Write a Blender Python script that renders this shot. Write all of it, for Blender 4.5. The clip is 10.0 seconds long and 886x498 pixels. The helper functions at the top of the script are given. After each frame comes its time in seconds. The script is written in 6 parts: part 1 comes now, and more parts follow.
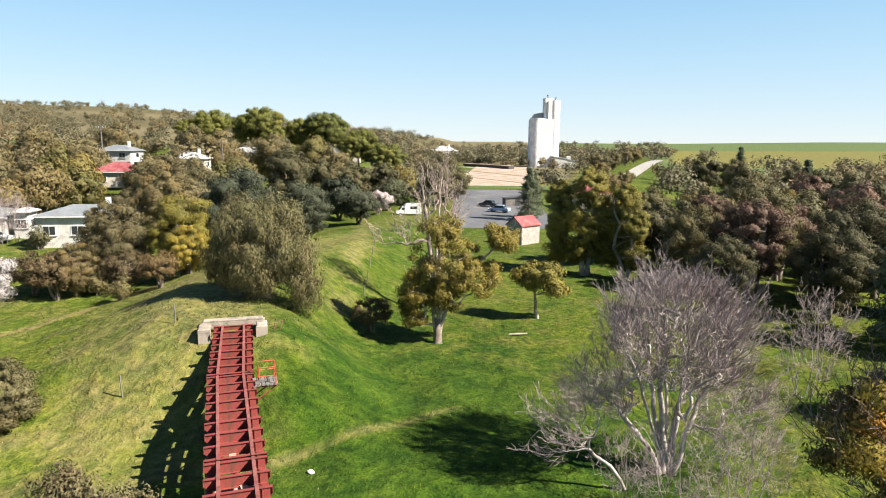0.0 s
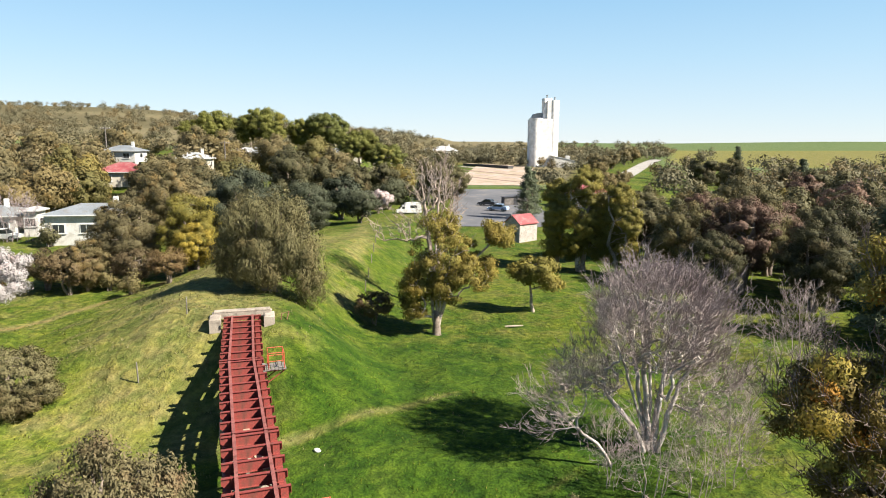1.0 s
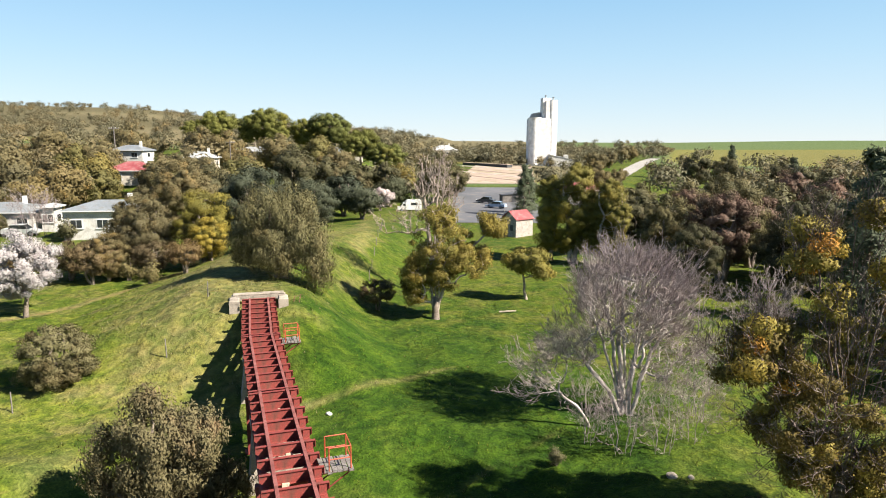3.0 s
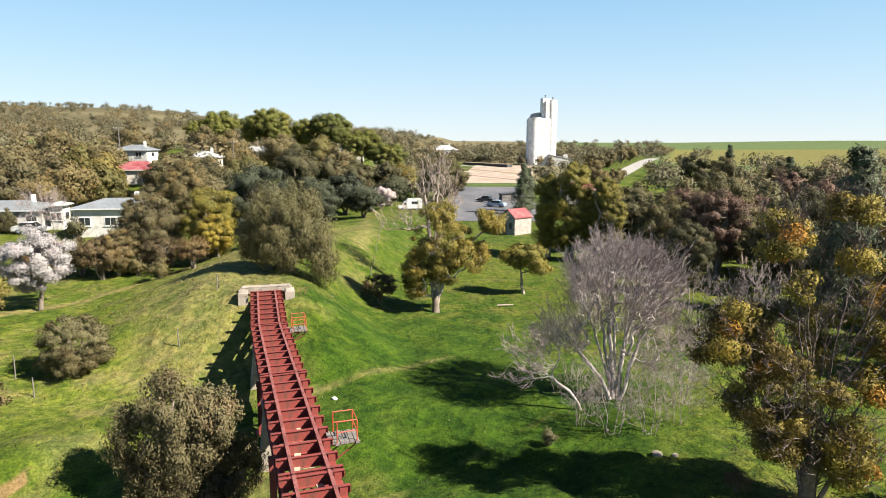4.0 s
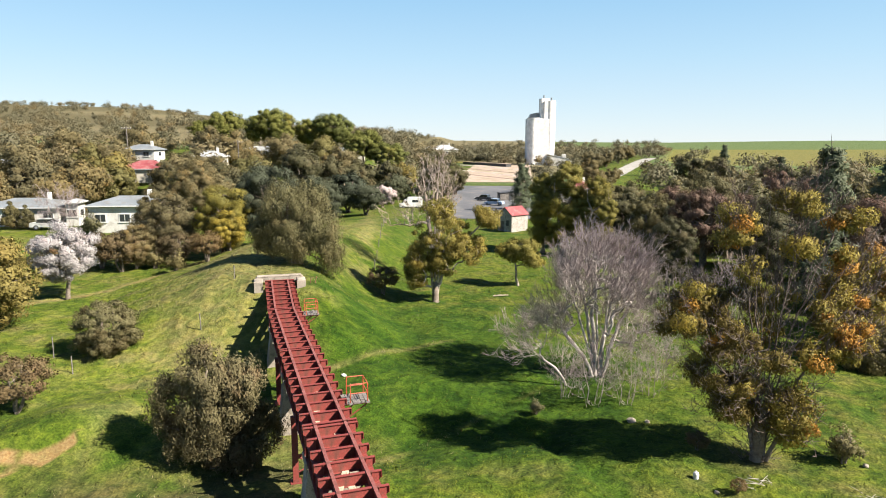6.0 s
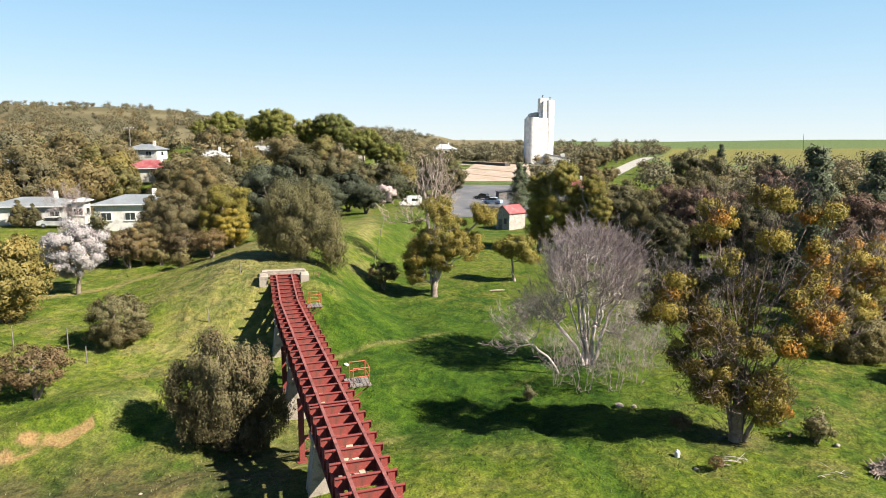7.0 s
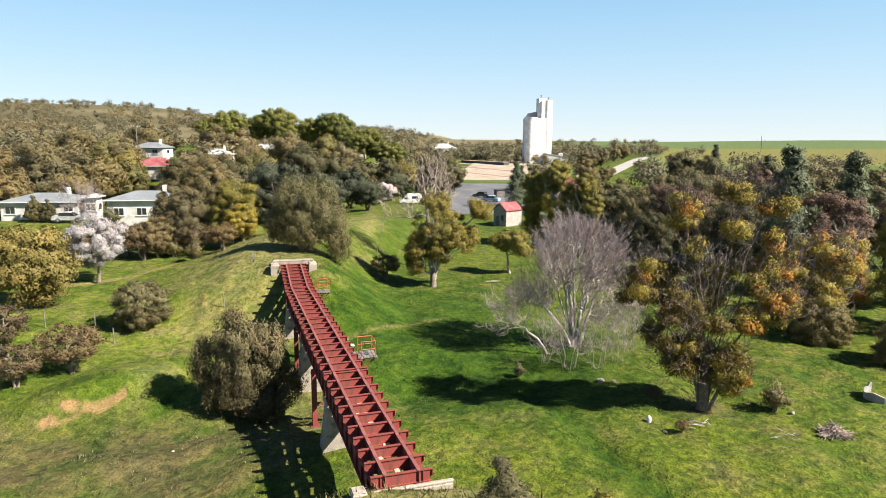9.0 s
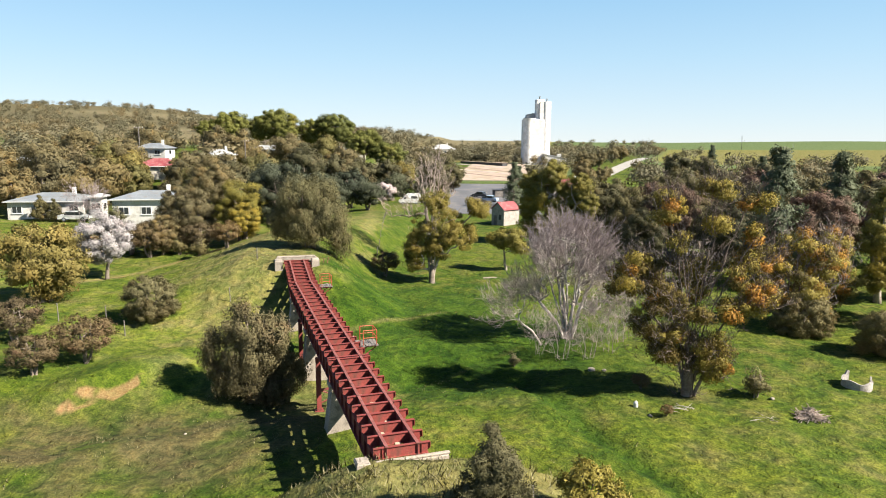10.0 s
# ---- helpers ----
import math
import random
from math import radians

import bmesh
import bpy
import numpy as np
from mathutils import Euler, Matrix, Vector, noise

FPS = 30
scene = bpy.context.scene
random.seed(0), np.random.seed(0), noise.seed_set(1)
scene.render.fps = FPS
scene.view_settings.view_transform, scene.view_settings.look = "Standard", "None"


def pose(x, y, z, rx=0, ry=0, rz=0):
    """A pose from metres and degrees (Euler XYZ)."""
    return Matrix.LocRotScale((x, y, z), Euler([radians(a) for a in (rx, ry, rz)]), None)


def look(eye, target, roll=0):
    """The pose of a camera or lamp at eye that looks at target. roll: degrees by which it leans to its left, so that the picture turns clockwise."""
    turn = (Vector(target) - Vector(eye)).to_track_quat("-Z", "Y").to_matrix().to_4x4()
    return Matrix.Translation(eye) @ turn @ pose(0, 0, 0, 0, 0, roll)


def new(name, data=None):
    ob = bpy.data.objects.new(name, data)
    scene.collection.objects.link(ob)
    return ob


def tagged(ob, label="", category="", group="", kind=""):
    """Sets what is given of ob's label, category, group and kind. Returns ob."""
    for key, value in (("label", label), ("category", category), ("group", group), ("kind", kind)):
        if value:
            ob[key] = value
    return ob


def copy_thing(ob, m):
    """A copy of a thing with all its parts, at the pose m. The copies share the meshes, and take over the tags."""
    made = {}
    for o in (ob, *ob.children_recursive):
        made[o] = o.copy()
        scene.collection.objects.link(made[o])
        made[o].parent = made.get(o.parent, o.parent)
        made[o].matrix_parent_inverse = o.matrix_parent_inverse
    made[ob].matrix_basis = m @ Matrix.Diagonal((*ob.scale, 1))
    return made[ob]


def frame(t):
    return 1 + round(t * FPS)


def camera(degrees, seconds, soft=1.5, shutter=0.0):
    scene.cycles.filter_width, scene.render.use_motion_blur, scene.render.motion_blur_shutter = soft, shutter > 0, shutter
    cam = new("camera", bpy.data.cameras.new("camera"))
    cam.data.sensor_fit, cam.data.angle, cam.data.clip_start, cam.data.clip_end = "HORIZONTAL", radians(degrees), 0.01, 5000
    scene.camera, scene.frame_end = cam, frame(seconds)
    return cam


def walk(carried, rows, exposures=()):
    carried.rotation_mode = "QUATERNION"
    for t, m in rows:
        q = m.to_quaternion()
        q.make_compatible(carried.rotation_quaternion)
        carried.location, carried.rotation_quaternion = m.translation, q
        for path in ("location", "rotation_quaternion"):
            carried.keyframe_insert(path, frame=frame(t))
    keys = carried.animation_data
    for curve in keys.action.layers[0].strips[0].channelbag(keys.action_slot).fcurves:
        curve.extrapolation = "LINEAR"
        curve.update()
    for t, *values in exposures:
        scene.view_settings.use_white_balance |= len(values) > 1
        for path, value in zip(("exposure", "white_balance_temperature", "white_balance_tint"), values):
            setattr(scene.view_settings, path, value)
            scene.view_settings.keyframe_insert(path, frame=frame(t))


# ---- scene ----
cam = camera(68.1, 10.0, 1.0)
PATH = [
    (0, look((12.246, -35.088, 10.122), (12.209, -33.115, 9.8), 0.4)),
    (0.5, look((12.325, -36.084, 10.106), (12.287, -34.111, 9.784), 0.4)),
    (1, look((12.412, -37.135, 10.088), (12.374, -35.161, 9.766), 0.3)),
    (1.5, look((12.499, -38.168, 10.068), (12.46, -36.195, 9.746), 0.2)),
    (2, look((12.559, -39.184, 10.053), (12.52, -37.21, 9.73), 0.2)),
    (2.5, look((12.611, -40.194, 10.03), (12.572, -38.221, 9.707), 0.2)),
    (4, look((12.755, -43.139, 9.918), (12.714, -41.165, 9.595), 0.2)),
    (4.5, look((12.806, -44.128, 9.909), (12.764, -42.154, 9.588), 0.2)),
    (5, look((12.816, -45.133, 9.962), (12.774, -43.16, 9.639), 0.3)),
    (5.5, look((12.834, -46.176, 10.027), (12.793, -44.203, 9.703), 0.3)),
    (7, look((13.078, -49.126, 10.06), (13.038, -47.153, 9.734), 0.2)),
    (7.5, look((13.117, -50.148, 10.043), (13.078, -48.175, 9.716), 0.2)),
    (8, look((13.126, -51.156, 10.105), (13.086, -49.183, 9.781), 0.3)),
    (8.5, look((13.191, -52.105, 10.072), (13.151, -50.133, 9.744), 0.3)),
    (9, look((13.222, -53.016, 10.064), (13.184, -51.044, 9.736), 0.4)),
    (9.5, look((13.279, -53.97, 10.012), (13.242, -51.996, 9.689), 0.4)),
    (10, look((13.356, -54.985, 9.993), (13.32, -53.012, 9.668), 0.4)),
]
walk(cam, PATH)

# ---- daylight: clear sky, sun to the right behind the camera ----
SUN_EL, SUN_AZ = radians(40), math.atan2(0.93, -0.36)
world = bpy.data.worlds.new("sky")
scene.world = world
world.use_nodes = True
wn = world.node_tree.nodes
sky = wn.new("ShaderNodeTexSky")
sky.sky_type = "NISHITA"
sky.sun_disc = False
sky.sun_elevation, sky.sun_rotation = SUN_EL, SUN_AZ
sky.altitude, sky.air_density, sky.dust_density, sky.ozone_density = 300, 0.9, 0.0, 1.2
wn["Background"].inputs["Strength"].default_value = 0.063
# pale clear-day haze towards the horizon, mixed into the sky
wl = world.node_tree.links
tc_sky, sep_sky, ramp_sky, mix_sky = wn.new("ShaderNodeTexCoord"), wn.new("ShaderNodeSeparateXYZ"), wn.new("ShaderNodeValToRGB"), wn.new("ShaderNodeMix")
wl.new(tc_sky.outputs["Generated"], sep_sky.inputs[0])
wl.new(sep_sky.outputs["Z"], ramp_sky.inputs["Fac"])
ramp_sky.color_ramp.elements[0].position, ramp_sky.color_ramp.elements[0].color = 0.0, (3.7, 4.25, 4.65, 1)
ramp_sky.color_ramp.elements[1].position, ramp_sky.color_ramp.elements[1].color = 0.21, (1.75, 3.2, 4.55, 1)
for spot, tone in ((0.12, (2.5, 3.75, 4.7, 1)), (0.36, (0.6, 1.4, 2.6, 1)), (0.6, (0.26, 0.68, 1.6, 1)), (1.0, (0.18, 0.5, 1.3, 1))):
    ramp_sky.color_ramp.elements.new(spot).color = tone
mix_sky.data_type = "RGBA"
mix_sky.inputs[0].default_value = 0.86
wl.new(sky.outputs[0], mix_sky.inputs[6])
wl.new(ramp_sky.outputs[0], mix_sky.inputs[7])
wl.new(mix_sky.outputs[2], wn["Background"].inputs[0])
lamp = bpy.data.lights.new("sun", "SUN")
lamp.energy, lamp.angle, lamp.color = 5.0, radians(0.55), (1.0, 0.92, 0.78)
sun = new("sun", lamp)
sun.matrix_world = look((60 * math.sin(SUN_AZ), 60 * math.cos(SUN_AZ), 60 * math.tan(SUN_EL)), (0, 0, 0))
scene.view_settings.exposure = 1.67


# ---- materials ----
def nodes_of(name):
    m = bpy.data.materials.new(name)
    m.use_nodes = True
    return m, m.node_tree.nodes, m.node_tree.links, m.node_tree.nodes["Principled BSDF"]


def noise_node(n, l, scale, detail=4.0, space="Object"):
    tc = n.new("ShaderNodeTexCoord")
    t = n.new("ShaderNodeTexNoise")
    t.inputs["Scale"].default_value, t.inputs["Detail"].default_value = scale, detail
    l.new(tc.outputs[space], t.inputs["Vector"])
    return t


def ramp_node(n, l, source, stops):
    r = n.new("ShaderNodeValToRGB")
    while len(r.color_ramp.elements) < len(stops):
        r.color_ramp.elements.new(0.5)
    for e, (p, c) in zip(r.color_ramp.elements, stops):
        e.position, e.color = p, (*c, 1) if len(c) == 3 else c
    l.new(source, r.inputs["Fac"])
    return r


def mix_node(n, l, fac, a, b, mode="MIX"):
    m = n.new("ShaderNodeMix")
    m.data_type, m.blend_type = "RGBA", mode
    for sock, v in ((m.inputs[0], fac), (m.inputs[6], a), (m.inputs[7], b)):
        if hasattr(v, "is_output"):
            l.new(v, sock)
        elif isinstance(v, tuple):
            sock.default_value = (*v, 1)
        else:
            sock.default_value = v
    return m.outputs[2]


def surface(name, c1, c2, scale=3.0, c3=None, rough=0.8, metal=0.0, fine=25.0, bump=0.3, dist=0.02, spread=0.18):
    """Two-scale weathered surface: broad patches c1 to c2, fine grain, stains of c3."""
    m, n, l, b = nodes_of(name)
    big, small = noise_node(n, l, scale), noise_node(n, l, fine, 6)
    col = ramp_node(n, l, big.outputs["Fac"], [(0.5 - spread, c1), (0.5 + spread, c2)]).outputs[0]
    if c3:
        st = noise_node(n, l, scale * 2.7, 8)
        f = ramp_node(n, l, st.outputs["Fac"], [(0.52, (0, 0, 0)), (0.68, (1, 1, 1))]).outputs[0]
        col = mix_node(n, l, f, col, c3)
    g = ramp_node(n, l, small.outputs["Fac"], [(0.3, (0.72, 0.72, 0.72)), (0.7, (1.12, 1.12, 1.12))]).outputs[0]
    col = mix_node(n, l, 1.0, col, g, "MULTIPLY")
    l.new(col, b.inputs["Base Color"])
    b.inputs["Roughness"].default_value, b.inputs["Metallic"].default_value = rough, metal
    if bump:
        bn = n.new("ShaderNodeBump")
        bn.inputs["Strength"].default_value, bn.inputs["Distance"].default_value = bump, dist
        l.new(small.outputs["Fac"], bn.inputs["Height"])
        l.new(bn.outputs[0], b.inputs["Normal"])
    return m


def foliage(name, dark, light, turned=None, amount=0.5, scale=0.5, through_light=0.2):
    """Leaves: each leaf its own tone, drifting to a turned colour clump by clump."""
    m, n, l, b = nodes_of(name)
    geo, oi = n.new("ShaderNodeNewGeometry"), n.new("ShaderNodeObjectInfo")
    low = tuple(0.68 * a + 0.32 * b for a, b in zip(dark, light))
    col = ramp_node(n, l, geo.outputs["Random Per Island"], [(0.0, low), (1.0, light)]).outputs[0]
    if turned:
        t = noise_node(n, l, scale, 3)
        f = ramp_node(n, l, t.outputs["Fac"], [(amount - 0.06, (0, 0, 0)), (amount + 0.12, (1, 1, 1))]).outputs[0]
        col = mix_node(n, l, f, col, turned)
    v = ramp_node(n, l, oi.outputs["Random"], [(0.0, (0.53, 0.555, 0.58)), (0.5, (0.725, 0.725, 0.725)), (1.0, (0.89, 0.82, 0.70))]).outputs[0]
    col = mix_node(n, l, 1.0, col, v, "MULTIPLY")
    l.new(col, b.inputs["Base Color"])
    b.inputs["Roughness"].default_value = 0.62
    b.inputs["Specular IOR Level"].default_value = 0.14
    tr = n.new("ShaderNodeBsdfTranslucent")
    l.new(col, tr.inputs["Color"])
    mx = n.new("ShaderNodeMixShader")
    mx.inputs[0].default_value = through_light
    l.new(b.outputs[0], mx.inputs[1])
    l.new(tr.outputs[0], mx.inputs[2])
    l.new(mx.outputs[0], n["Material Output"].inputs["Surface"])
    return m


def plain(name, c, rough=0.6, metal=0.0):
    return surface(name, tuple(v * 0.9 for v in c), c, 2.0, None, rough, metal, 30, 0.1, 0.004)


RED_STEEL = surface("red_oxide_paint", (0.165, 0.027, 0.023), (0.24, 0.048, 0.040), 0.9, (0.115, 0.042, 0.032), 0.62, 0.0, 18, 0.25, 0.01)
DUSTY_RED = surface("dusty_red_steel", (0.165, 0.048, 0.042), (0.25, 0.088, 0.078), 1.3, (0.12, 0.042, 0.032), 0.7, 0.0, 20, 0.25, 0.01)
RUST = surface("rusted_steel", (0.15, 0.055, 0.04), (0.22, 0.10, 0.075), 1.5, (0.10, 0.04, 0.03), 0.75, 0.1, 22, 0.3, 0.01)
RAIL_RED = surface("orange_red_rail_paint", (0.36, 0.05, 0.022), (0.44, 0.08, 0.034), 2.0, (0.18, 0.05, 0.026), 0.55)
TIMBER = surface("grey_weathered_timber", (0.12, 0.105, 0.10), (0.21, 0.19, 0.175), 2.5, (0.07, 0.06, 0.055), 0.9, 0, 30, 0.6, 0.02)
PALE_TIMBER = surface("pale_broken_timber", (0.36, 0.27, 0.20), (0.48, 0.38, 0.29), 2.5, (0.25, 0.18, 0.13), 0.9, 0, 30, 0.4, 0.01)
CONCRETE = surface("aged_concrete", (0.245, 0.208, 0.172), (0.35, 0.305, 0.258), 0.8, (0.16, 0.135, 0.11), 0.9, 0, 14, 0.4, 0.02)
SILO_WALL = surface("white_painted_concrete", (0.78, 0.745, 0.735), (0.83, 0.80, 0.79), 0.05, None, 0.8, 0, 0.5, 0.1, 0.02)
WHITE_WALL = surface("white_weatherboard", (0.46, 0.45, 0.435), (0.55, 0.54, 0.525), 0.6, (0.38, 0.365, 0.34), 0.75, 0, 8, 0.1)
CREAM_WALL = surface("cream_render", (0.40, 0.365, 0.31), (0.50, 0.46, 0.40), 0.6, (0.34, 0.30, 0.25), 0.85, 0, 8, 0.2)
STONE = surface("pale_stone_wall", (0.27, 0.245, 0.23), (0.38, 0.35, 0.33), 1.3, (0.20, 0.175, 0.155), 0.9, 0, 10, 0.5, 0.03)
GREY_ROOF = surface("grey_sheet_roof", (0.17, 0.188, 0.205), (0.235, 0.255, 0.275), 0.4, (0.20, 0.19, 0.18), 0.5, 0.1, 6, 0.1)
PALE_ROOF = surface("pale_sheet_roof", (0.36, 0.375, 0.385), (0.46, 0.47, 0.48), 0.4, (0.32, 0.30, 0.28), 0.5, 0.1, 6, 0.1)

RED_ROOF = surface("faded_red_sheet_roof", (0.20, 0.036, 0.042), (0.30, 0.080, 0.085), 0.5, (0.30, 0.16, 0.15), 0.6, 0.1, 6, 0.1)
ASPHALT = surface("worn_asphalt", (0.075, 0.078, 0.090), (0.115, 0.115, 0.128), 0.10, (0.15, 0.14, 0.135), 0.9, 0, 3, 0.2)
ROAD_GREY = surface("pale_road_seal", (0.25, 0.238, 0.225), (0.32, 0.305, 0.29), 0.1, (0.22, 0.20, 0.18), 0.9, 0, 3, 0.2)
DIRT = surface("tan_bare_earth", (0.27, 0.20, 0.155), (0.38, 0.295, 0.24), 0.12, (0.20, 0.18, 0.09), 0.95, 0, 2, 0.4, 0.05)
BALLAST = surface("pale_ballast", (0.33, 0.27, 0.24), (0.44, 0.37, 0.335), 0.3, (0.24, 0.19, 0.16), 0.95, 0, 4, 0.4, 0.04)
RUST_EARTH = surface("rusty_brown_earth", (0.17, 0.11, 0.085), (0.25, 0.17, 0.135), 0.3, (0.14, 0.12, 0.06), 0.95, 0, 4, 0.4, 0.04)
BARK = surface("grey_brown_bark", (0.13, 0.10, 0.08), (0.24, 0.20, 0.165), 2.0, (0.09, 0.07, 0.055), 0.95, 0, 12, 0.7, 0.04)
GUM_BARK = surface("pale_gum_bark", (0.28, 0.225, 0.18), (0.42, 0.37, 0.32), 1.2, (0.17, 0.125, 0.095), 0.85, 0, 10, 0.4, 0.02)
TWIG = surface("silver_grey_bark", (0.38, 0.335, 0.315), (0.56, 0.50, 0.47), 0.7, (0.26, 0.21, 0.185), 0.9, 0, 8, 0.3)
TWIG_FINE = surface("mauve_grey_twigs", (0.215, 0.172, 0.170), (0.36, 0.30, 0.295), 0.5, (0.17, 0.13, 0.12), 0.9, 0, 8, 0.0)
STEM = surface("purple_brown_bark", (0.085, 0.06, 0.054), (0.165, 0.122, 0.11), 1.2, (0.25, 0.20, 0.175), 0.9, 0, 8, 0.3)
TAN_BARK = surface("tan_gum_bark", (0.17, 0.125, 0.088), (0.29, 0.225, 0.165), 1.6, (0.11, 0.075, 0.052), 0.9, 0, 9, 0.5, 0.03)
PINK_TWIG = surface("pinkish_dead_bark", (0.26, 0.20, 0.17), (0.38, 0.31, 0.27), 0.5, (0.2, 0.15, 0.12), 0.9, 0, 8, 0.3)
GLASS = plain("dark_window_glass", (0.03, 0.035, 0.04), 0.12)
DARK = plain("dark_trim", (0.05, 0.05, 0.055), 0.6)
WHITE = plain("white_paint", (0.62, 0.62, 0.62), 0.45)
BLUE_CAR = plain("light_blue_car_paint", (0.32, 0.42, 0.58), 0.3)
DARK_CAR = plain("dark_grey_car_paint", (0.05, 0.055, 0.065), 0.3)
RUBBER = plain("black_rubber", (0.02, 0.02, 0.02), 0.85)
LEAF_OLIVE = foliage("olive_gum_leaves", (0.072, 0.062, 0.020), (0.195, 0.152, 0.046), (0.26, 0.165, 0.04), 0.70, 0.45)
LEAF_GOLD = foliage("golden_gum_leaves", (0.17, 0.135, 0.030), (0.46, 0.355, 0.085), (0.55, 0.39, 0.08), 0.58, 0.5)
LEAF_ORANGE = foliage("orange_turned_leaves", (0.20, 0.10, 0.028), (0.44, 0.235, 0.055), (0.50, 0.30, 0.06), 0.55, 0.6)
LEAF_YELLOW = foliage("yellow_flowering_leaves", (0.20, 0.168, 0.034), (0.40, 0.325, 0.068), (0.20, 0.185, 0.06), 0.56, 0.4)
LEAF_GREY = foliage("grey_green_leaves", (0.10, 0.094, 0.046), (0.235, 0.212, 0.108), (0.16, 0.118, 0.056), 0.6, 0.5)
LEAF_BROWN = foliage("brownish_olive_leaves", (0.115, 0.100, 0.048), (0.245, 0.205, 0.108), (0.27, 0.19, 0.078), 0.58, 0.5, 0.28)
LEAF_PEPPER = foliage("soft_olive_drooping_leaves", (0.080, 0.079, 0.038), (0.215, 0.196, 0.098), (0.205, 0.168, 0.08), 0.60, 0.5)
LEAF_DARK = foliage("dark_green_leaves", (0.058, 0.059, 0.030), (0.165, 0.150, 0.076), (0.21, 0.155, 0.075), 0.60, 0.3)
LEAF_DEEP = foliage("deep_green_drooping_leaves", (0.042, 0.052, 0.033), (0.112, 0.124, 0.078), (0.10, 0.10, 0.062), 0.64, 0.4)
LEAF_PINE = foliage("pine_needles", (0.072, 0.092, 0.024), (0.205, 0.215, 0.060), (0.31, 0.27, 0.06), 0.57, 0.09)
LEAF_FIR = foliage("grey_green_fir_needles", (0.055, 0.074, 0.042), (0.18, 0.205, 0.12), None, 0.6, 0.3)
LEAF_RUST = foliage("rusty_dead_leaves", (0.105, 0.070, 0.054), (0.25, 0.155, 0.115), (0.16, 0.125, 0.08), 0.54, 0.5)
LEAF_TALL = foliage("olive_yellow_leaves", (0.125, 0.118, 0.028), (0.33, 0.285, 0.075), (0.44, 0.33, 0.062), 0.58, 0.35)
LEAF_WATTLE = foliage("olive_yellow_wattle_leaves", (0.125, 0.115, 0.042), (0.25, 0.218, 0.08), (0.26, 0.20, 0.068), 0.58, 0.4)
LEAF_PINKISH = foliage("pinkish_olive_leaves", (0.125, 0.106, 0.050), (0.262, 0.220, 0.112), (0.285, 0.19, 0.105), 0.60, 0.5)
LEAF_SHRUB = foliage("dull_olive_shrub_leaves", (0.105, 0.080, 0.042), (0.205, 0.152, 0.082), (0.185, 0.108, 0.066), 0.58, 0.5)
BLOSSOM = foliage("white_blossom", (0.527, 0.459, 0.451), (0.731, 0.68, 0.671), (0.595, 0.476, 0.468), 0.6, 1.5, 0.25)
LILAC = foliage("mauve_blossom", (0.45, 0.375, 0.39), (0.72, 0.63, 0.66), None, 0.6, 1.5, 0.2)
GRASS = foliage("grass_blades", (0.085, 0.130, 0.010), (0.175, 0.205, 0.024), (0.23, 0.23, 0.05), 0.58, 0.25, 0.1)
DRY_GRASS = foliage("straw_grass_blades", (0.20, 0.175, 0.075), (0.38, 0.335, 0.18), None, 0.6, 0.3, 0.1)

# ---- the lie of the land ----
def step(a, b, v):
    t = np.clip((v - a) / (b - a), 0, 1)
    return t * t * (3 - 2 * t)


def bridge_x(y):
    return -0.366 * y


def crest_x(y):
    """Centre line of the old railway formation behind the far abutment."""
    y = np.asarray(y, float)
    return -0.366 * np.clip(y, -5, 8) - 0.02 * np.clip(y - 8, 0, 12) + 0.10 * np.clip(y - 26, 0, 90)


def wobble(x, y, size, seed):
    r = np.random.RandomState(seed)
    out = 0
    for k in range(5):
        a, p, f = r.uniform(0, 6.28), r.uniform(0, 6.28), r.uniform(0.6, 1.7) * 6.28 / size
        out = out + np.sin((x * math.cos(a) + y * math.sin(a)) * f + p)
    return out / 5


def road_line(y):
    return 40.4 + (np.asarray(y, float) - 110) * 0.376


def track(x, y, pts, w):
    """1 on a worn line through pts, fading over w."""
    best = np.full(np.shape(x), 1e9)
    for (ax, ay), (bx, by) in zip(pts, pts[1:]):
        t = np.clip(((x - ax) * (bx - ax) + (y - ay) * (by - ay)) / ((bx - ax) ** 2 + (by - ay) ** 2), 0, 1)
        best = np.minimum(best, np.hypot(x - ax - t * (bx - ax), y - ay - t * (by - ay)))
    return np.clip(1 - best / w, 0, 1)


RUT = [(16.4, -13.4), (18.8, -18.0), (19.6, -20.3), (20.7, -23.8), (22.0, -26.7), (23.6, -31.0)]


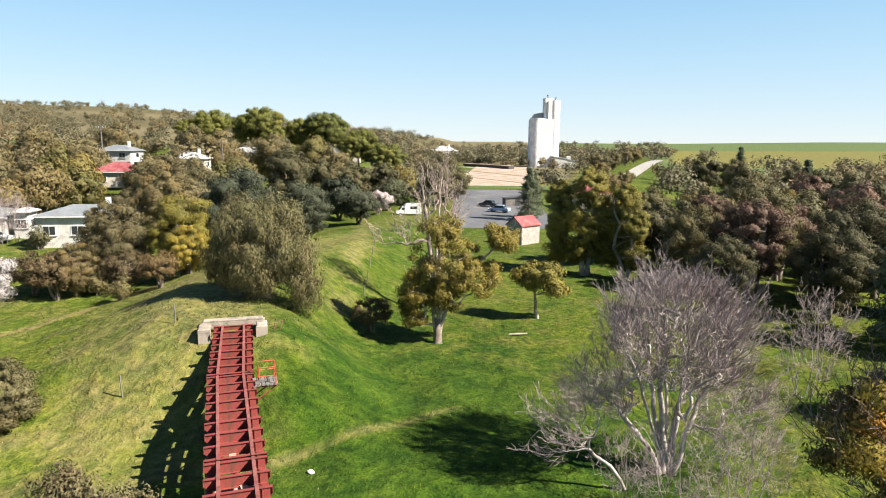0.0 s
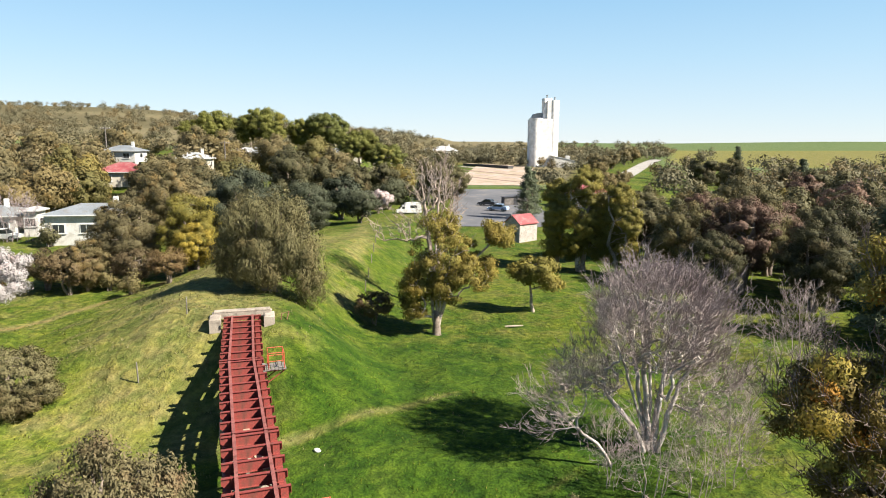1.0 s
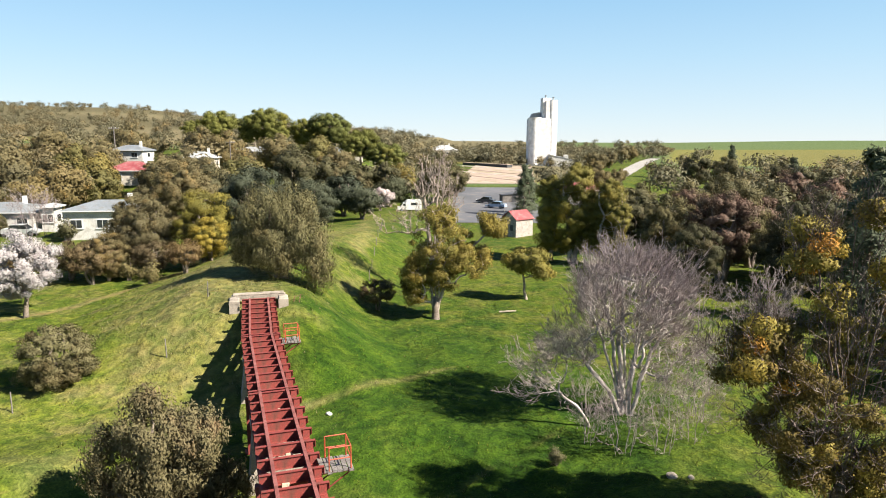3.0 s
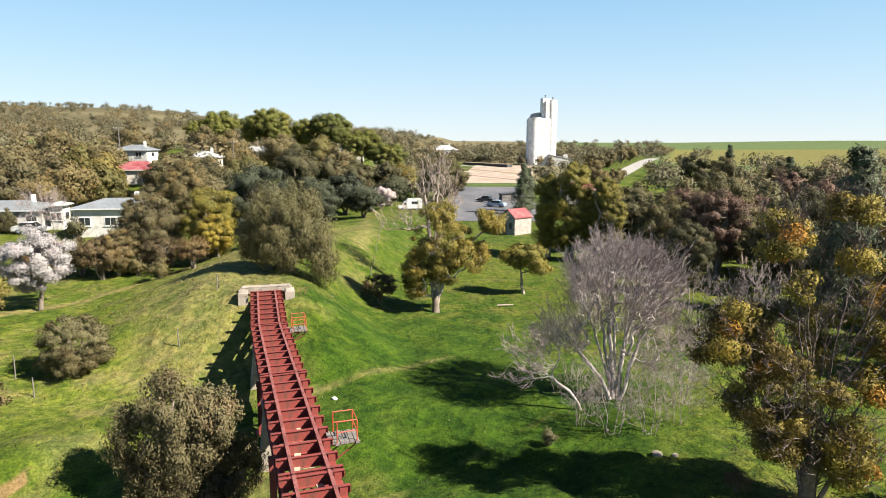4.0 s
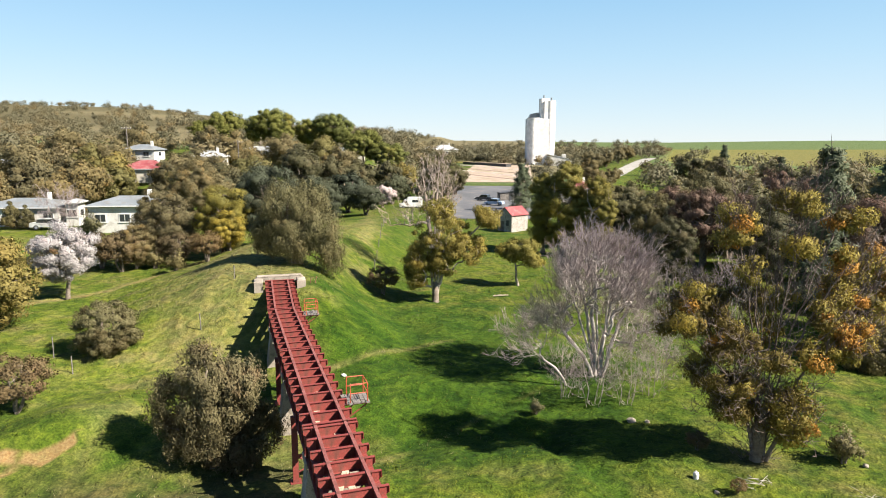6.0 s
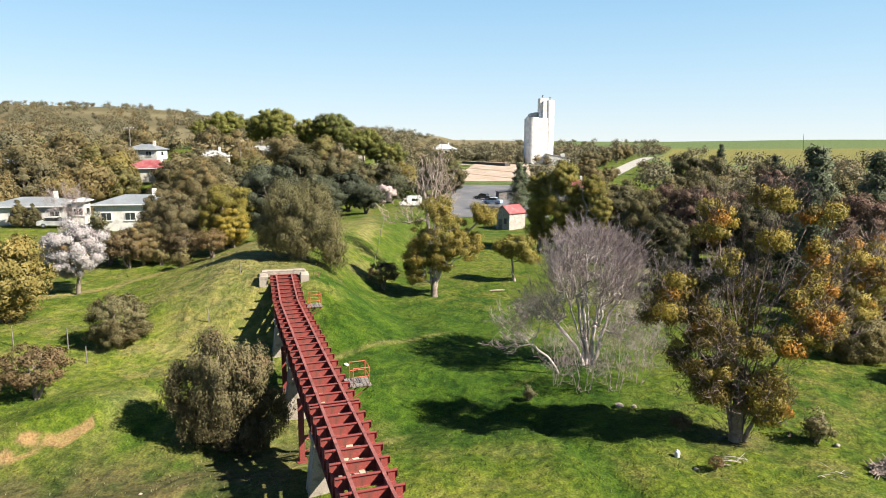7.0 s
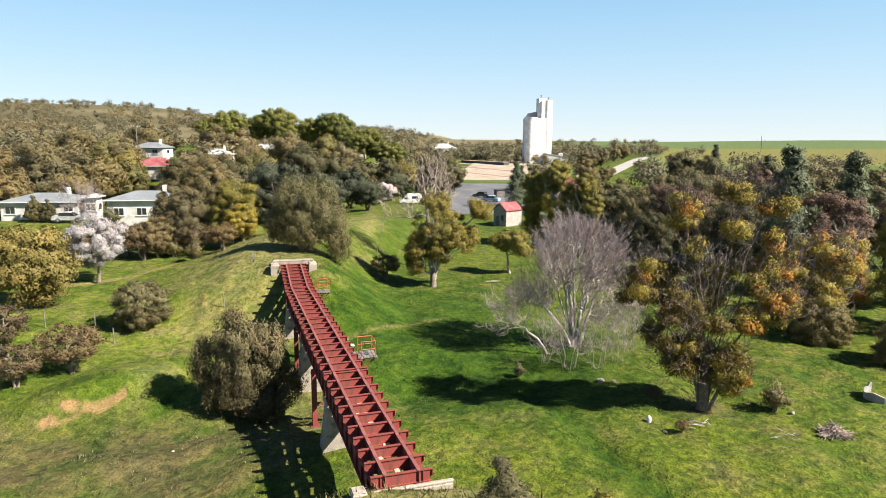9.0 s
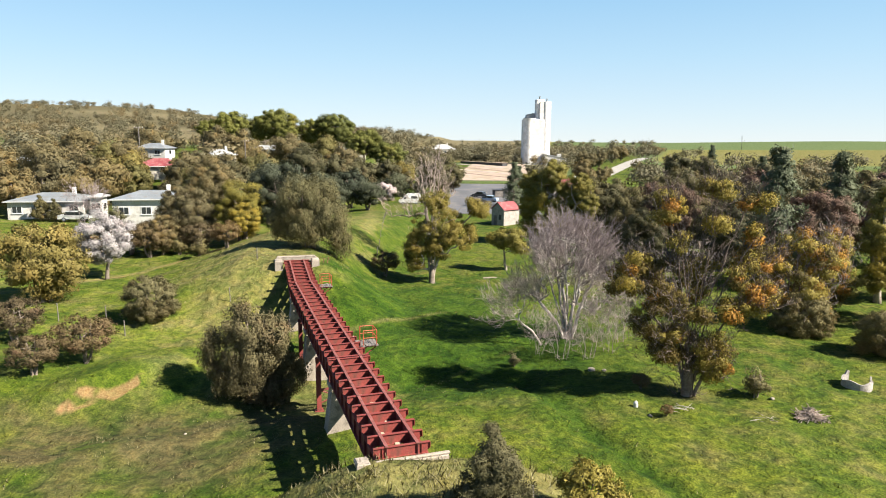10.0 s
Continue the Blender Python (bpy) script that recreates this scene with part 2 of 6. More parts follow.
def land(x, y):
    x, y = np.asarray(x, float), np.asarray(y, float)
    z = -4.6 + 0 * x
    z = z + step(-8, -20, x) * (0.8 + 1.3 * step(10, 45, y) + 4.0 * step(50, 160, y))
    z = z + step(10, -60, x) * 3.5 * step(80, 160, y)
    z = z + 3.8 * step(95, 290, y) * (1 - step(0, -40, x))
    # shallow creek below the bridge
    line = -17.5 + 0.30 * (x - 5) + 1.2 * np.sin(x * 0.16)
    z = z - 1.25 * np.exp(-((y - line) / 4.2) ** 2) * step(26, 10, x)
    z = z - 0.7 * step(-3, -7, y - line) * step(6, 0, x) * step(-48, -30, y)
    # bank with bare earth
    bank = y - (-17.2 + 0.95 * (x + 6.8))
    z = z + 0.9 * step(-0.9, 0.9, bank) * np.exp(-((x + 7.5) / 3.4) ** 2) * step(7, 1, bank)
    # formation behind the far abutment
    top = -0.32 - 3.05 * step(18, 75, y)
    d = x - crest_x(y)
    lat = np.where(d > 0, 1 - step(1.6, 10.5, d), 1 - step(2.0, 17.0, -d))
    lat = lat * step(-6.9, 2.9, y - 0.10 * np.clip(d, -9, 9))
    z = z + (top - z) * np.clip(lat, 0, 1) * step(115, 70, y)
    # approach bank at the near end
    d2 = np.abs(x - bridge_x(y) - 0.75) * 0.94
    near = (1 - step(1.9, 8.5, d2)) * step(-31.6, -33.2, y - 0.1 * d2)
    z = z + (-1.22 - z) * near
    # road bank on the right
    dr = np.abs(x - road_line(y))
    rise = -3.4 + 1.9 * step(75, 150, y) + 2.5 * step(150, 300, y)
    z = z + (rise - z) * (1 - step(5, 26, dr)) * step(60, 85, y) * step(900, 300, y)
    # far land: hill over the town, low rises, open fields
    r = np.hypot(x, y + 50)
    w = x / np.maximum(y + 50, 60)
    z = z + step(350, 1300, r) * (38 * step(-0.12, -0.50, w) + 12 - 5 * step(0.05, 0.3, w)) * step(-40, 80, y)
    z = z + 8 * step(250, 520, r) * step(0.02, -0.12, w) * step(-40, 80, y)
    z = z + step(1100, 2600, r) * 11 * step(0.15, 0.7, w) * (1 + 0.35 * wobble(x, y, 1800, 9))
    # unevenness
    z = z + 0.14 * wobble(x, y, 7.0, 3) + (0.12 * wobble(x, y, 3.1, 4) + 0.09 * wobble(x, y, 1.9, 6)) * step(120, 60, r)
    flat = step(8, 11, x) * step(44, 38, x - 0.12 * np.clip(y - 100, 0, 200)) * step(66, 72, y) * step(275, 260, y)
    z = z + (-4.4 + 0.020 * np.clip(y - 90, 0, 200) - z) * flat
    # an old wheel rut down the paddock
    z = z - 0.34 * track(x, y, RUT, 0.8)
    return z


def gz(x, y):
    return float(land(x, y))


# ---- small building kit ----
class Kit:
    """Gathers corners and faces of one part."""

    def __init__(self):
        self.v, self.f = [], []

    def add(self, verts, faces):
        o = len(self.v)
        self.v.extend([tuple(p) for p in verts])
        self.f.extend([tuple(i + o for i in q) for q in faces])
        return self

    def box(self, c, s, m=None, bevel=0.0):
        hx, hy, hz = s[0] / 2, s[1] / 2, s[2] / 2
        b = min(bevel, hx * 0.9, hy * 0.9, hz * 0.9)
        if b <= 0:
            pts = [(sx * hx, sy * hy, sz * hz) for sz in (-1, 1) for sx, sy in ((-1, -1), (1, -1), (1, 1), (-1, 1))]
            fs = [(3, 2, 1, 0), (4, 5, 6, 7), (0, 1, 5, 4), (1, 2, 6, 5), (2, 3, 7, 6), (3, 0, 4, 7)]
        else:
            rings = ((hx - b, hy - b, -hz), (hx, hy, -hz + b), (hx, hy, hz - b), (hx - b, hy - b, hz))
            pts = [(sx * rx, sy * ry, rz) for rx, ry, rz in rings for sx, sy in ((-1, -1), (1, -1), (1, 1), (-1, 1))]
            fs = [(3, 2, 1, 0), (12, 13, 14, 15)]
            for k in range(3):
                for j in range(4):
                    fs.append((k * 4 + j, k * 4 + (j + 1) % 4, k * 4 + 4 + (j + 1) % 4, k * 4 + 4 + j))
        m = m or Matrix.Identity(4)
        return self.add([m @ (Vector(p) + Vector(c)) for p in pts], fs)

    def tube(self, pts, radii, n=6, cap=True):
        pts = [Vector(p) for p in pts]
        ring, o = [], len(self.v)
        for i, p in enumerate(pts):
            d = (pts[min(i + 1, len(pts) - 1)] - pts[max(i - 1, 0)]).normalized()
            a = d.cross(Vector((0.31, 0.87, 0.38)))
            if a.length < 0.05:
                a = d.cross(Vector((1, 0, 0)))
            a.normalize()
            b = d.cross(a)
            for k in range(n):
                t = 6.28319 * k / n
                ring.append(tuple(p + (a * math.cos(t) + b * math.sin(t)) * radii[i]))
        fs = []
        for i in range(len(pts) - 1):
            for k in range(n):
                fs.append((i * n + k, i * n + (k + 1) % n, i * n + n + (k + 1) % n, i * n + n + k))
        if cap:
            fs.append(tuple(range((len(pts) - 1) * n, len(pts) * n)))
            fs.append(tuple(range(n - 1, -1, -1)))
        self.v.extend(ring)
        self.f.extend([tuple(i + o for i in q) for q in fs])
        return self

    def prism(self, outline, axis_from, axis_to, m=None):
        """Outline in x, z swept along y from axis_from to axis_to."""
        n = len(outline)
        pts = [(x, axis_from, z) for x, z in outline] + [(x, axis_to, z) for x, z in outline]
        fs = [tuple(range(n)), tuple(range(2 * n - 1, n - 1, -1))]
        fs += [(k, n + k, n + (k + 1) % n, (k + 1) % n) for k in range(n)]
        m = m or Matrix.Identity(4)
        return self.add([m @ Vector(p) for p in pts], fs)

    def mesh(self, name, mat, smooth=False):
        me = bpy.data.meshes.new(name)
        me.from_pydata(self.v, [], self.f)
        bm = bmesh.new()
        bm.from_mesh(me)
        bmesh.ops.recalc_face_normals(bm, faces=bm.faces)
        bm.to_mesh(me)
        bm.free()
        me.materials.append(mat)
        if smooth:
            me.polygons.foreach_set("use_smooth", [True] * len(me.polygons))
        return me


def part(name, kit, mat, parent=None, label="", smooth=False, m=None):
    me = kit if isinstance(kit, bpy.types.Mesh) else kit.mesh(name, mat, smooth)
    ob = new(name, me)
    if parent:
        ob.parent = parent
    if m is not None:
        ob.matrix_basis = m
    return tagged(ob, label)


def thing(name, m, label, category, group="", kind=""):
    ob = new(name)
    ob.empty_display_size = 0.2
    ob.matrix_basis = m
    return tagged(ob, label, category, group, kind)


def free_normals(me, normals):
    """Smooth shading of a mass of leaves or blades as one soft body."""
    normals = normals / (np.linalg.norm(normals, axis=1, keepdims=True) + 1e-9)
    me.attributes.new("custom_normal", "FLOAT_VECTOR", "POINT").data.foreach_set("vector", normals.astype(np.float32).ravel())


def leaf_mesh(name, centres, outward, length, width, mat, rng, droop=0.0, rough=0.75):
    """Many small pointed leaves, loosely facing outward."""
    n = len(centres)
    nor = outward + rng.normal(0, rough, (n, 3))
    nor /= np.linalg.norm(nor, axis=1, keepdims=True) + 1e-9
    ax = rng.normal(0, 1, (n, 3))
    ax[:, 2] -= droop
    ax -= nor * np.sum(ax * nor, axis=1, keepdims=True)
    ax /= np.linalg.norm(ax, axis=1, keepdims=True) + 1e-9
    bx = np.cross(nor, ax)
    sc = rng.uniform(0.6, 1.35, (n, 1))
    a, b = ax * sc * length / 2, bx * sc * width / 2
    k = 3 if length > 0.2 else 4
    if k == 3:
        v = np.stack([centres - a + b, centres - a - b, centres + a], 1).reshape(-1, 3)
    else:
        v = np.stack([centres - a, centres - b - a * 0.1, centres + a, centres + b - a * 0.1], 1).reshape(-1, 3)
    soft = outward / (np.linalg.norm(outward, axis=1, keepdims=True) + 1e-9) * 0.75 + nor * 0.6
    me = bpy.data.meshes.new(name)
    me.vertices.add(k * n)
    me.vertices.foreach_set("co", v.astype(np.float32).ravel())
    me.loops.add(k * n)
    me.loops.foreach_set("vertex_index", np.arange(k * n, dtype=np.int32))
    me.polygons.add(n)
    me.polygons.foreach_set("loop_start", np.arange(0, k * n, k, dtype=np.int32))
    me.update(calc_edges=True)
    free_normals(me, np.repeat(soft, k, axis=0))
    me.materials.append(mat)
    return me


def blob_points(rng, c, r, n):
    """Leaf places on and in a clump, thicker towards its skin."""
    d = rng.normal(0, 1, (n, 3))
    d /= np.linalg.norm(d, axis=1, keepdims=True)
    q = rng.uniform(0, 1, (n, 1)) ** 0.33
    q *= 1 + 0.25 * np.sin(d[:, :1] * 5 + c[0]) * np.cos(d[:, 1:2] * 4 + c[1])
    return np.array(c) + d * q * np.array(r), d


def clump_places(rng, lobes, gap):
    out = []
    for (cx, cy, cz, rx, ry, rz, n) in lobes:
        k = 0
        for _ in range(n * 12):
            d = rng.normal(0, 1, 3)
            d /= np.linalg.norm(d)
            q = rng.uniform(0.25, 1.0) ** 0.5
            p = np.array((cx, cy, cz)) + d * q * np.array((rx, ry, rz))
            if all(np.linalg.norm(p - o) > gap for o in out[-60:]):
                out.append(p)
                k += 1
            if k >= n:
                break
    return out


def make_tree(name, lobes, clump, per, leaf, bark, mat, seed, trunk=0.2, fork=0.3, stems=1, lean=(0, 0), droop=0.0, gap=0.5, turned=None, turned_share=0.0, flat=0.75, limbs=26, extra_bare=0):
    """A tree at its own foot: trunk with limbs to its clumps, and leaves."""
    rng = np.random.RandomState(seed)
    cl = clump_places(rng, lobes, gap * clump)
    top = max(p[2] for p in cl)
    cx = sum(p[0] for p in cl) / len(cl)
    cy = sum(p[1] for p in cl) / len(cl)
    root = new(name)
    root.empty_display_size = 0.3
    kit = Kit()
    heads = []
    for s in range(stems):
        a = 6.28 * s / max(stems, 1) + rng.uniform(0, 1)
        off = 0 if stems == 1 else trunk * 0.9
        tip = Vector((cx * 0.8 + lean[0] + (0 if stems == 1 else math.cos(a) * top * 0.14), cy * 0.8 + lean[1] + (0 if stems == 1 else math.sin(a) * top * 0.14), top * 0.86))
        foot = Vector((math.cos(a) * off, math.sin(a) * off, -0.35))
        pts, rad = [], []
        for k in range(8):
            t = k / 7
            w = 0.10 * top * math.sin(t * 3.1) * rng.uniform(-0.5, 0.5)
            pts.append(foot.lerp(tip, t ** 1.05) + Vector((w, w * 0.6, 0)))
            rad.append(trunk * (1.35 if k == 0 else 1.0) * (1 - 0.8 * t) + 0.012)
        kit.tube(pts, rad, 8)
        heads.append((pts, rad))
    order = rng.permutation(len(cl))[: limbs + extra_bare]
    for i, j in enumerate(order):
        p = Vector(cl[j])
        pts, rad = heads[i % len(heads)]
        want = max(fork * top, min(p[2] - 0.35 * math.hypot(p[0] - cx, p[1] - cy), top * 0.8))
        k = min(range(len(pts)), key=lambda q: abs(pts[q][2] - want))
        a = pts[k]
        if i >= limbs:
            p = a + (p - a) * 1.25
        mid = a.lerp(p, 0.5) + Vector((rng.uniform(-0.3, 0.3), rng.uniform(-0.3, 0.3), rng.uniform(-0.1, 0.35))) * (p - a).length * 0.4
        r0 = min(rad[k] * 0.55, 0.03 + 0.014 * (p - a).length)
        kit.tube([a, a.lerp(mid, 0.55) , mid, mid.lerp(p, 0.55), p], [r0, r0 * 0.8, r0 * 0.6, r0 * 0.4, 0.012], 5, False)
    part("trunk", kit, bark, root, smooth=True)
    groups = {0: [], 1: []}
    for p in cl:
        groups[1 if turned and rng.uniform() < turned_share * (1 + 1.2 * (p[0] - cx) / (abs(lobes[0][3]) + 0.1) + 0.8 * (p[2] / top - 0.6)) else 0].append(p)
    for g, mt, nm in ((0, mat, "crown"), (1, turned, "turned_crown")):
        if not groups[g]:
            continue
        pc, pd = [], []
        for p in groups[g]:
            s = clump * rng.uniform(0.65, 1.25)
            q, d = blob_points(rng, p, (s, s, s * flat), int(per * rng.uniform(0.7, 1.3)))
            out = q - np.array((cx, cy, top * 0.55))
            out /= np.linalg.norm(out, axis=1, keepdims=True) + 1e-6
            pc.append(q)
            pd.append(d * 0.8 + out * 0.55 if leaf[0] > 0.2 else d * 0.7 + out * 0.7)
        part(nm, leaf_mesh(nm, np.concatenate(pc), np.concatenate(pd), leaf[0], leaf[1], mt, rng, droop, 0.42 if leaf[0] > 0.2 else 0.75), mt, root)
    return root


def plant(root, x, y, label, category="tree", group="", turn=0.0, size=1.0, z=None):
    """Set a built tree on the land."""
    root.matrix_basis = Matrix.LocRotScale((x, y, gz(x, y) - 0.05 if z is None else z), Euler((0, 0, radians(turn))), (size, size, size))
    return tagged(root, label, category, group)


def again(root, x, y, turn, size=1.0, label="", high=None):
    """Another of the same look, turned and sized anew."""
    ob = copy_thing(root, Matrix.Identity(4))
    h = size if high is None else high
    ob.matrix_basis = Matrix.LocRotScale((x, y, gz(x, y) - 0.05), Euler((0, 0, radians(turn))), (size, size, h))
    return tagged(ob, label)


# ---- ground: one sheet to the horizon ----
def spaced(lo, hi, fine, far_lo, far_hi, grow=1.12):
    mid = list(np.arange(lo, hi, fine))
    up, d = [], fine
    while (up[-1] if up else hi) < far_hi:
        up.append((up[-1] if up else mid[-1]) + d)
        d *= grow
    down, d = [], fine
    while (down[-1] if down else lo) > far_lo:
        down.append((down[-1] if down else mid[0]) - d)
        d *= grow
    return np.array(down[::-1] + mid + up)


def ground_sheet():
    xs, ys = spaced(-32, 48, 0.55, -4300, 4300), spaced(-60, 40, 0.55, -900, 4300)
    gx, gy = np.meshgrid(xs, ys)
    z = land(gx, gy)
    nx, ny = len(xs), len(ys)
    co = np.stack([gx, gy, z], -1).reshape(-1, 3)
    i = np.arange((nx - 1) * (ny - 1))
    r, c = i // (nx - 1), i % (nx - 1)
    a = r * nx + c
    quads = np.stack([a, a + 1, a + nx + 1, a + nx], 1)
    me = bpy.data.meshes.new("ground")
    me.vertices.add(len(co))
    me.vertices.foreach_set("co", co.astype(np.float32).ravel())
    me.loops.add(quads.size)
    me.loops.foreach_set("vertex_index", quads.astype(np.int32).ravel())
    me.polygons.add(len(quads))
    me.polygons.foreach_set("loop_start", np.arange(0, quads.size, 4, dtype=np.int32))
    me.update(calc_edges=True)
    me.polygons.foreach_set("use_smooth", [True] * len(quads))
    x, y = co[:, 0], co[:, 1]
    for nm, val in (("dry", dryness(x, y)), ("soil", bareness(x, y)), ("crop", crops(x, y)), ("lush_shade", lush_and_shade(x, y)), ("mud", muddiness(x, y)), ("pale", paleness(x, y))):
        me.attributes.new(nm, "FLOAT", "POINT").data.foreach_set("value", val.astype(np.float32))
    return me


FOOTPATH = [(-26, 3.5), (-20.6, 9.8), (-18.0, 15.0), (-14.5, 22)]
GULLY_PATH = [(2.6, -8.4), (4.3, -6.6), (9.0, -2.9), (12.5, -0.3)]
OLD_TRACK = [(3.2, 14), (1.5, 40), (-2.0, 60), (-5.0, 88)]
LOW_TRACKS = [(4, -22.0), (12, -14.0), (18, -9)]


def dryness(x, y):
    d = x - crest_x(y)
    v = 0.7 * np.exp(-((d + 5) / 6.5) ** 2) * step(-16, -5, y) * step(60, 25, y)
    v = v + 0.45 * np.exp(-(d / 4.0) ** 2) * step(-2, 2, y)
    v = v + 0.35 * np.exp(-(((x + 4) / 10) ** 4 + ((y + 24.5) / 5.5) ** 4))
    v = v + 0.6 * np.exp(-(((x - 3.5) / 4) ** 2 + ((y + 17) / 4) ** 2))
    v = v + 1.0 * (1 - step(3.0, 7.0, np.abs(x - bridge_x(y)))) * step(-29, -31.5, y)
    v = v + 0.75 * track(x, y, OLD_TRACK, 1.8) * (0.7 + 0.6 * wobble(x, y, 4, 45))
    v = v + 0.7 * track(x, y, LOW_TRACKS, 0.5) + 0.9 * track(x, y, GULLY_PATH, 0.75) + 2.0 * track(x, y, FOOTPATH, 0.9)
    return np.clip(v, 0, 1)


def bareness(x, y):
    bank = y - (-17.2 + 0.95 * (x + 6.8))
    v = 1.6 * np.exp(-((bank + 0.7) / 0.8) ** 2) * np.exp(-((x + 7.2) / 2.1) ** 4)
    v = v * np.clip(0.62 + 1.1 * wobble(x, y, 1.5, 21) + 0.4 * wobble(x, y, 0.9, 22), 0, 1.3)
    v = v + 0.6 * np.exp(-(((x + 23) / 2.2) ** 2 + ((y - 0.5) / 1.6) ** 2))
    v = v + 0.5 * np.exp(-(((x - 27.0) / 1.8) ** 2 + ((y + 18.4) / 1.1) ** 2))
    v = v + 0.62 * track(x, y, FOOTPATH, 0.8)
    return np.clip(v, 0, 1)


def muddiness(x, y):
    """Trampled brown creek flat and the worn bank at the bridge end."""
    v = np.exp(-(((x + 4) / 9.5) ** 4 + ((y + 24.0) / 5.0) ** 4)) + 0.6 * np.exp(-(((x - 3.5) / 4) ** 2 + ((y + 18) / 4) ** 2))
    v = v + 0.9 * np.exp(-(((x - 27.0) / 2.2) ** 2 + ((y + 18.4) / 1.3) ** 2))
    return np.clip(v * (0.8 + 0.7 * wobble(x, y, 5, 71)), 0, 1)


def paleness(x, y):
    """Sunburnt lime-green pasture on the town side of the formation."""
    v = step(2.0, -5.0, x - crest_x(y)) * step(-19, -11, y + 0.25 * (x + 10)) * step(75, 40, y) * (1 - 0.5 * step(-9, -15, x))
    u = -0.88 * x - 0.46 * y
    streak = np.clip(0.45 + 1.1 * wobble(u, 0.22 * (0.46 * x - 0.88 * y), 4.5, 83) + 0.5 * wobble(x, y, 3.5, 85), 0, 1)
    v = v + 0.28 * streak * step(6, 10, x) * step(-9, -19, y - 0.15 * (x - 20))
    return np.clip(v * (0.8 + 0.5 * wobble(x, y, 8, 81)), 0, 1)


def lush_and_shade(x, y):
    """Deep green grass of the valley floor and bank, with some tree shade painted in."""
    v = 1.1 * np.exp(-(((x - 10) / 9) ** 4 + ((y + 3) / 13) ** 4)) + 0.95 * np.exp(-(((x - 18) / 8) ** 4 + ((y + 11) / 8.5) ** 4))
    v = v + 0.6 * np.exp(-(((x + 9) / 9) ** 2 + ((y + 15) / 4.5) ** 2))
    v = v + 0.3 * np.exp(-(((x - 6) / 9) ** 2 + ((y - 50) / 30) ** 2))
    v = v + 1.6 * track(x, y, RUT, 0.9) + 0.8 * np.clip(wobble(0.35 * (0.46 * x - 0.88 * y), -0.88 * x - 0.46 * y, 3.2, 87) - 0.25, 0, 1) * step(12, 18, x) * step(-14, -20, y)
    return np.clip(v * (0.85 + 0.4 * wobble(x, y, 6, 51)) * (1 - 0.8 * dryness(x, y)), 0, 0.9)


def crops(x, y):
    """Far paddocks: 0 pasture, 0.5 yellow crop, 1 tan stubble."""
    w = x / np.maximum(y + 50, 60)
    v = 0.5 * step(230, 300, y) * step(0.30, 0.36, w) * step(720, 600, y + 60 * wobble(x, y, 900, 61)) + 0.22 * step(600, 720, y) * step(0.1, 0.2, w)
    v = v + (0.75 + 0.15 * (wobble(x, y, 500, 31) > 0.1)) * step(240, 340, y) * step(0.17, 0.13, w)
    v = v + 0.9 * step(150, 190, y) * step(0.06, 0.08, w) * step(0.24, 0.2, w) * step(420, 360, y)
    return np.clip(v, 0, 1)


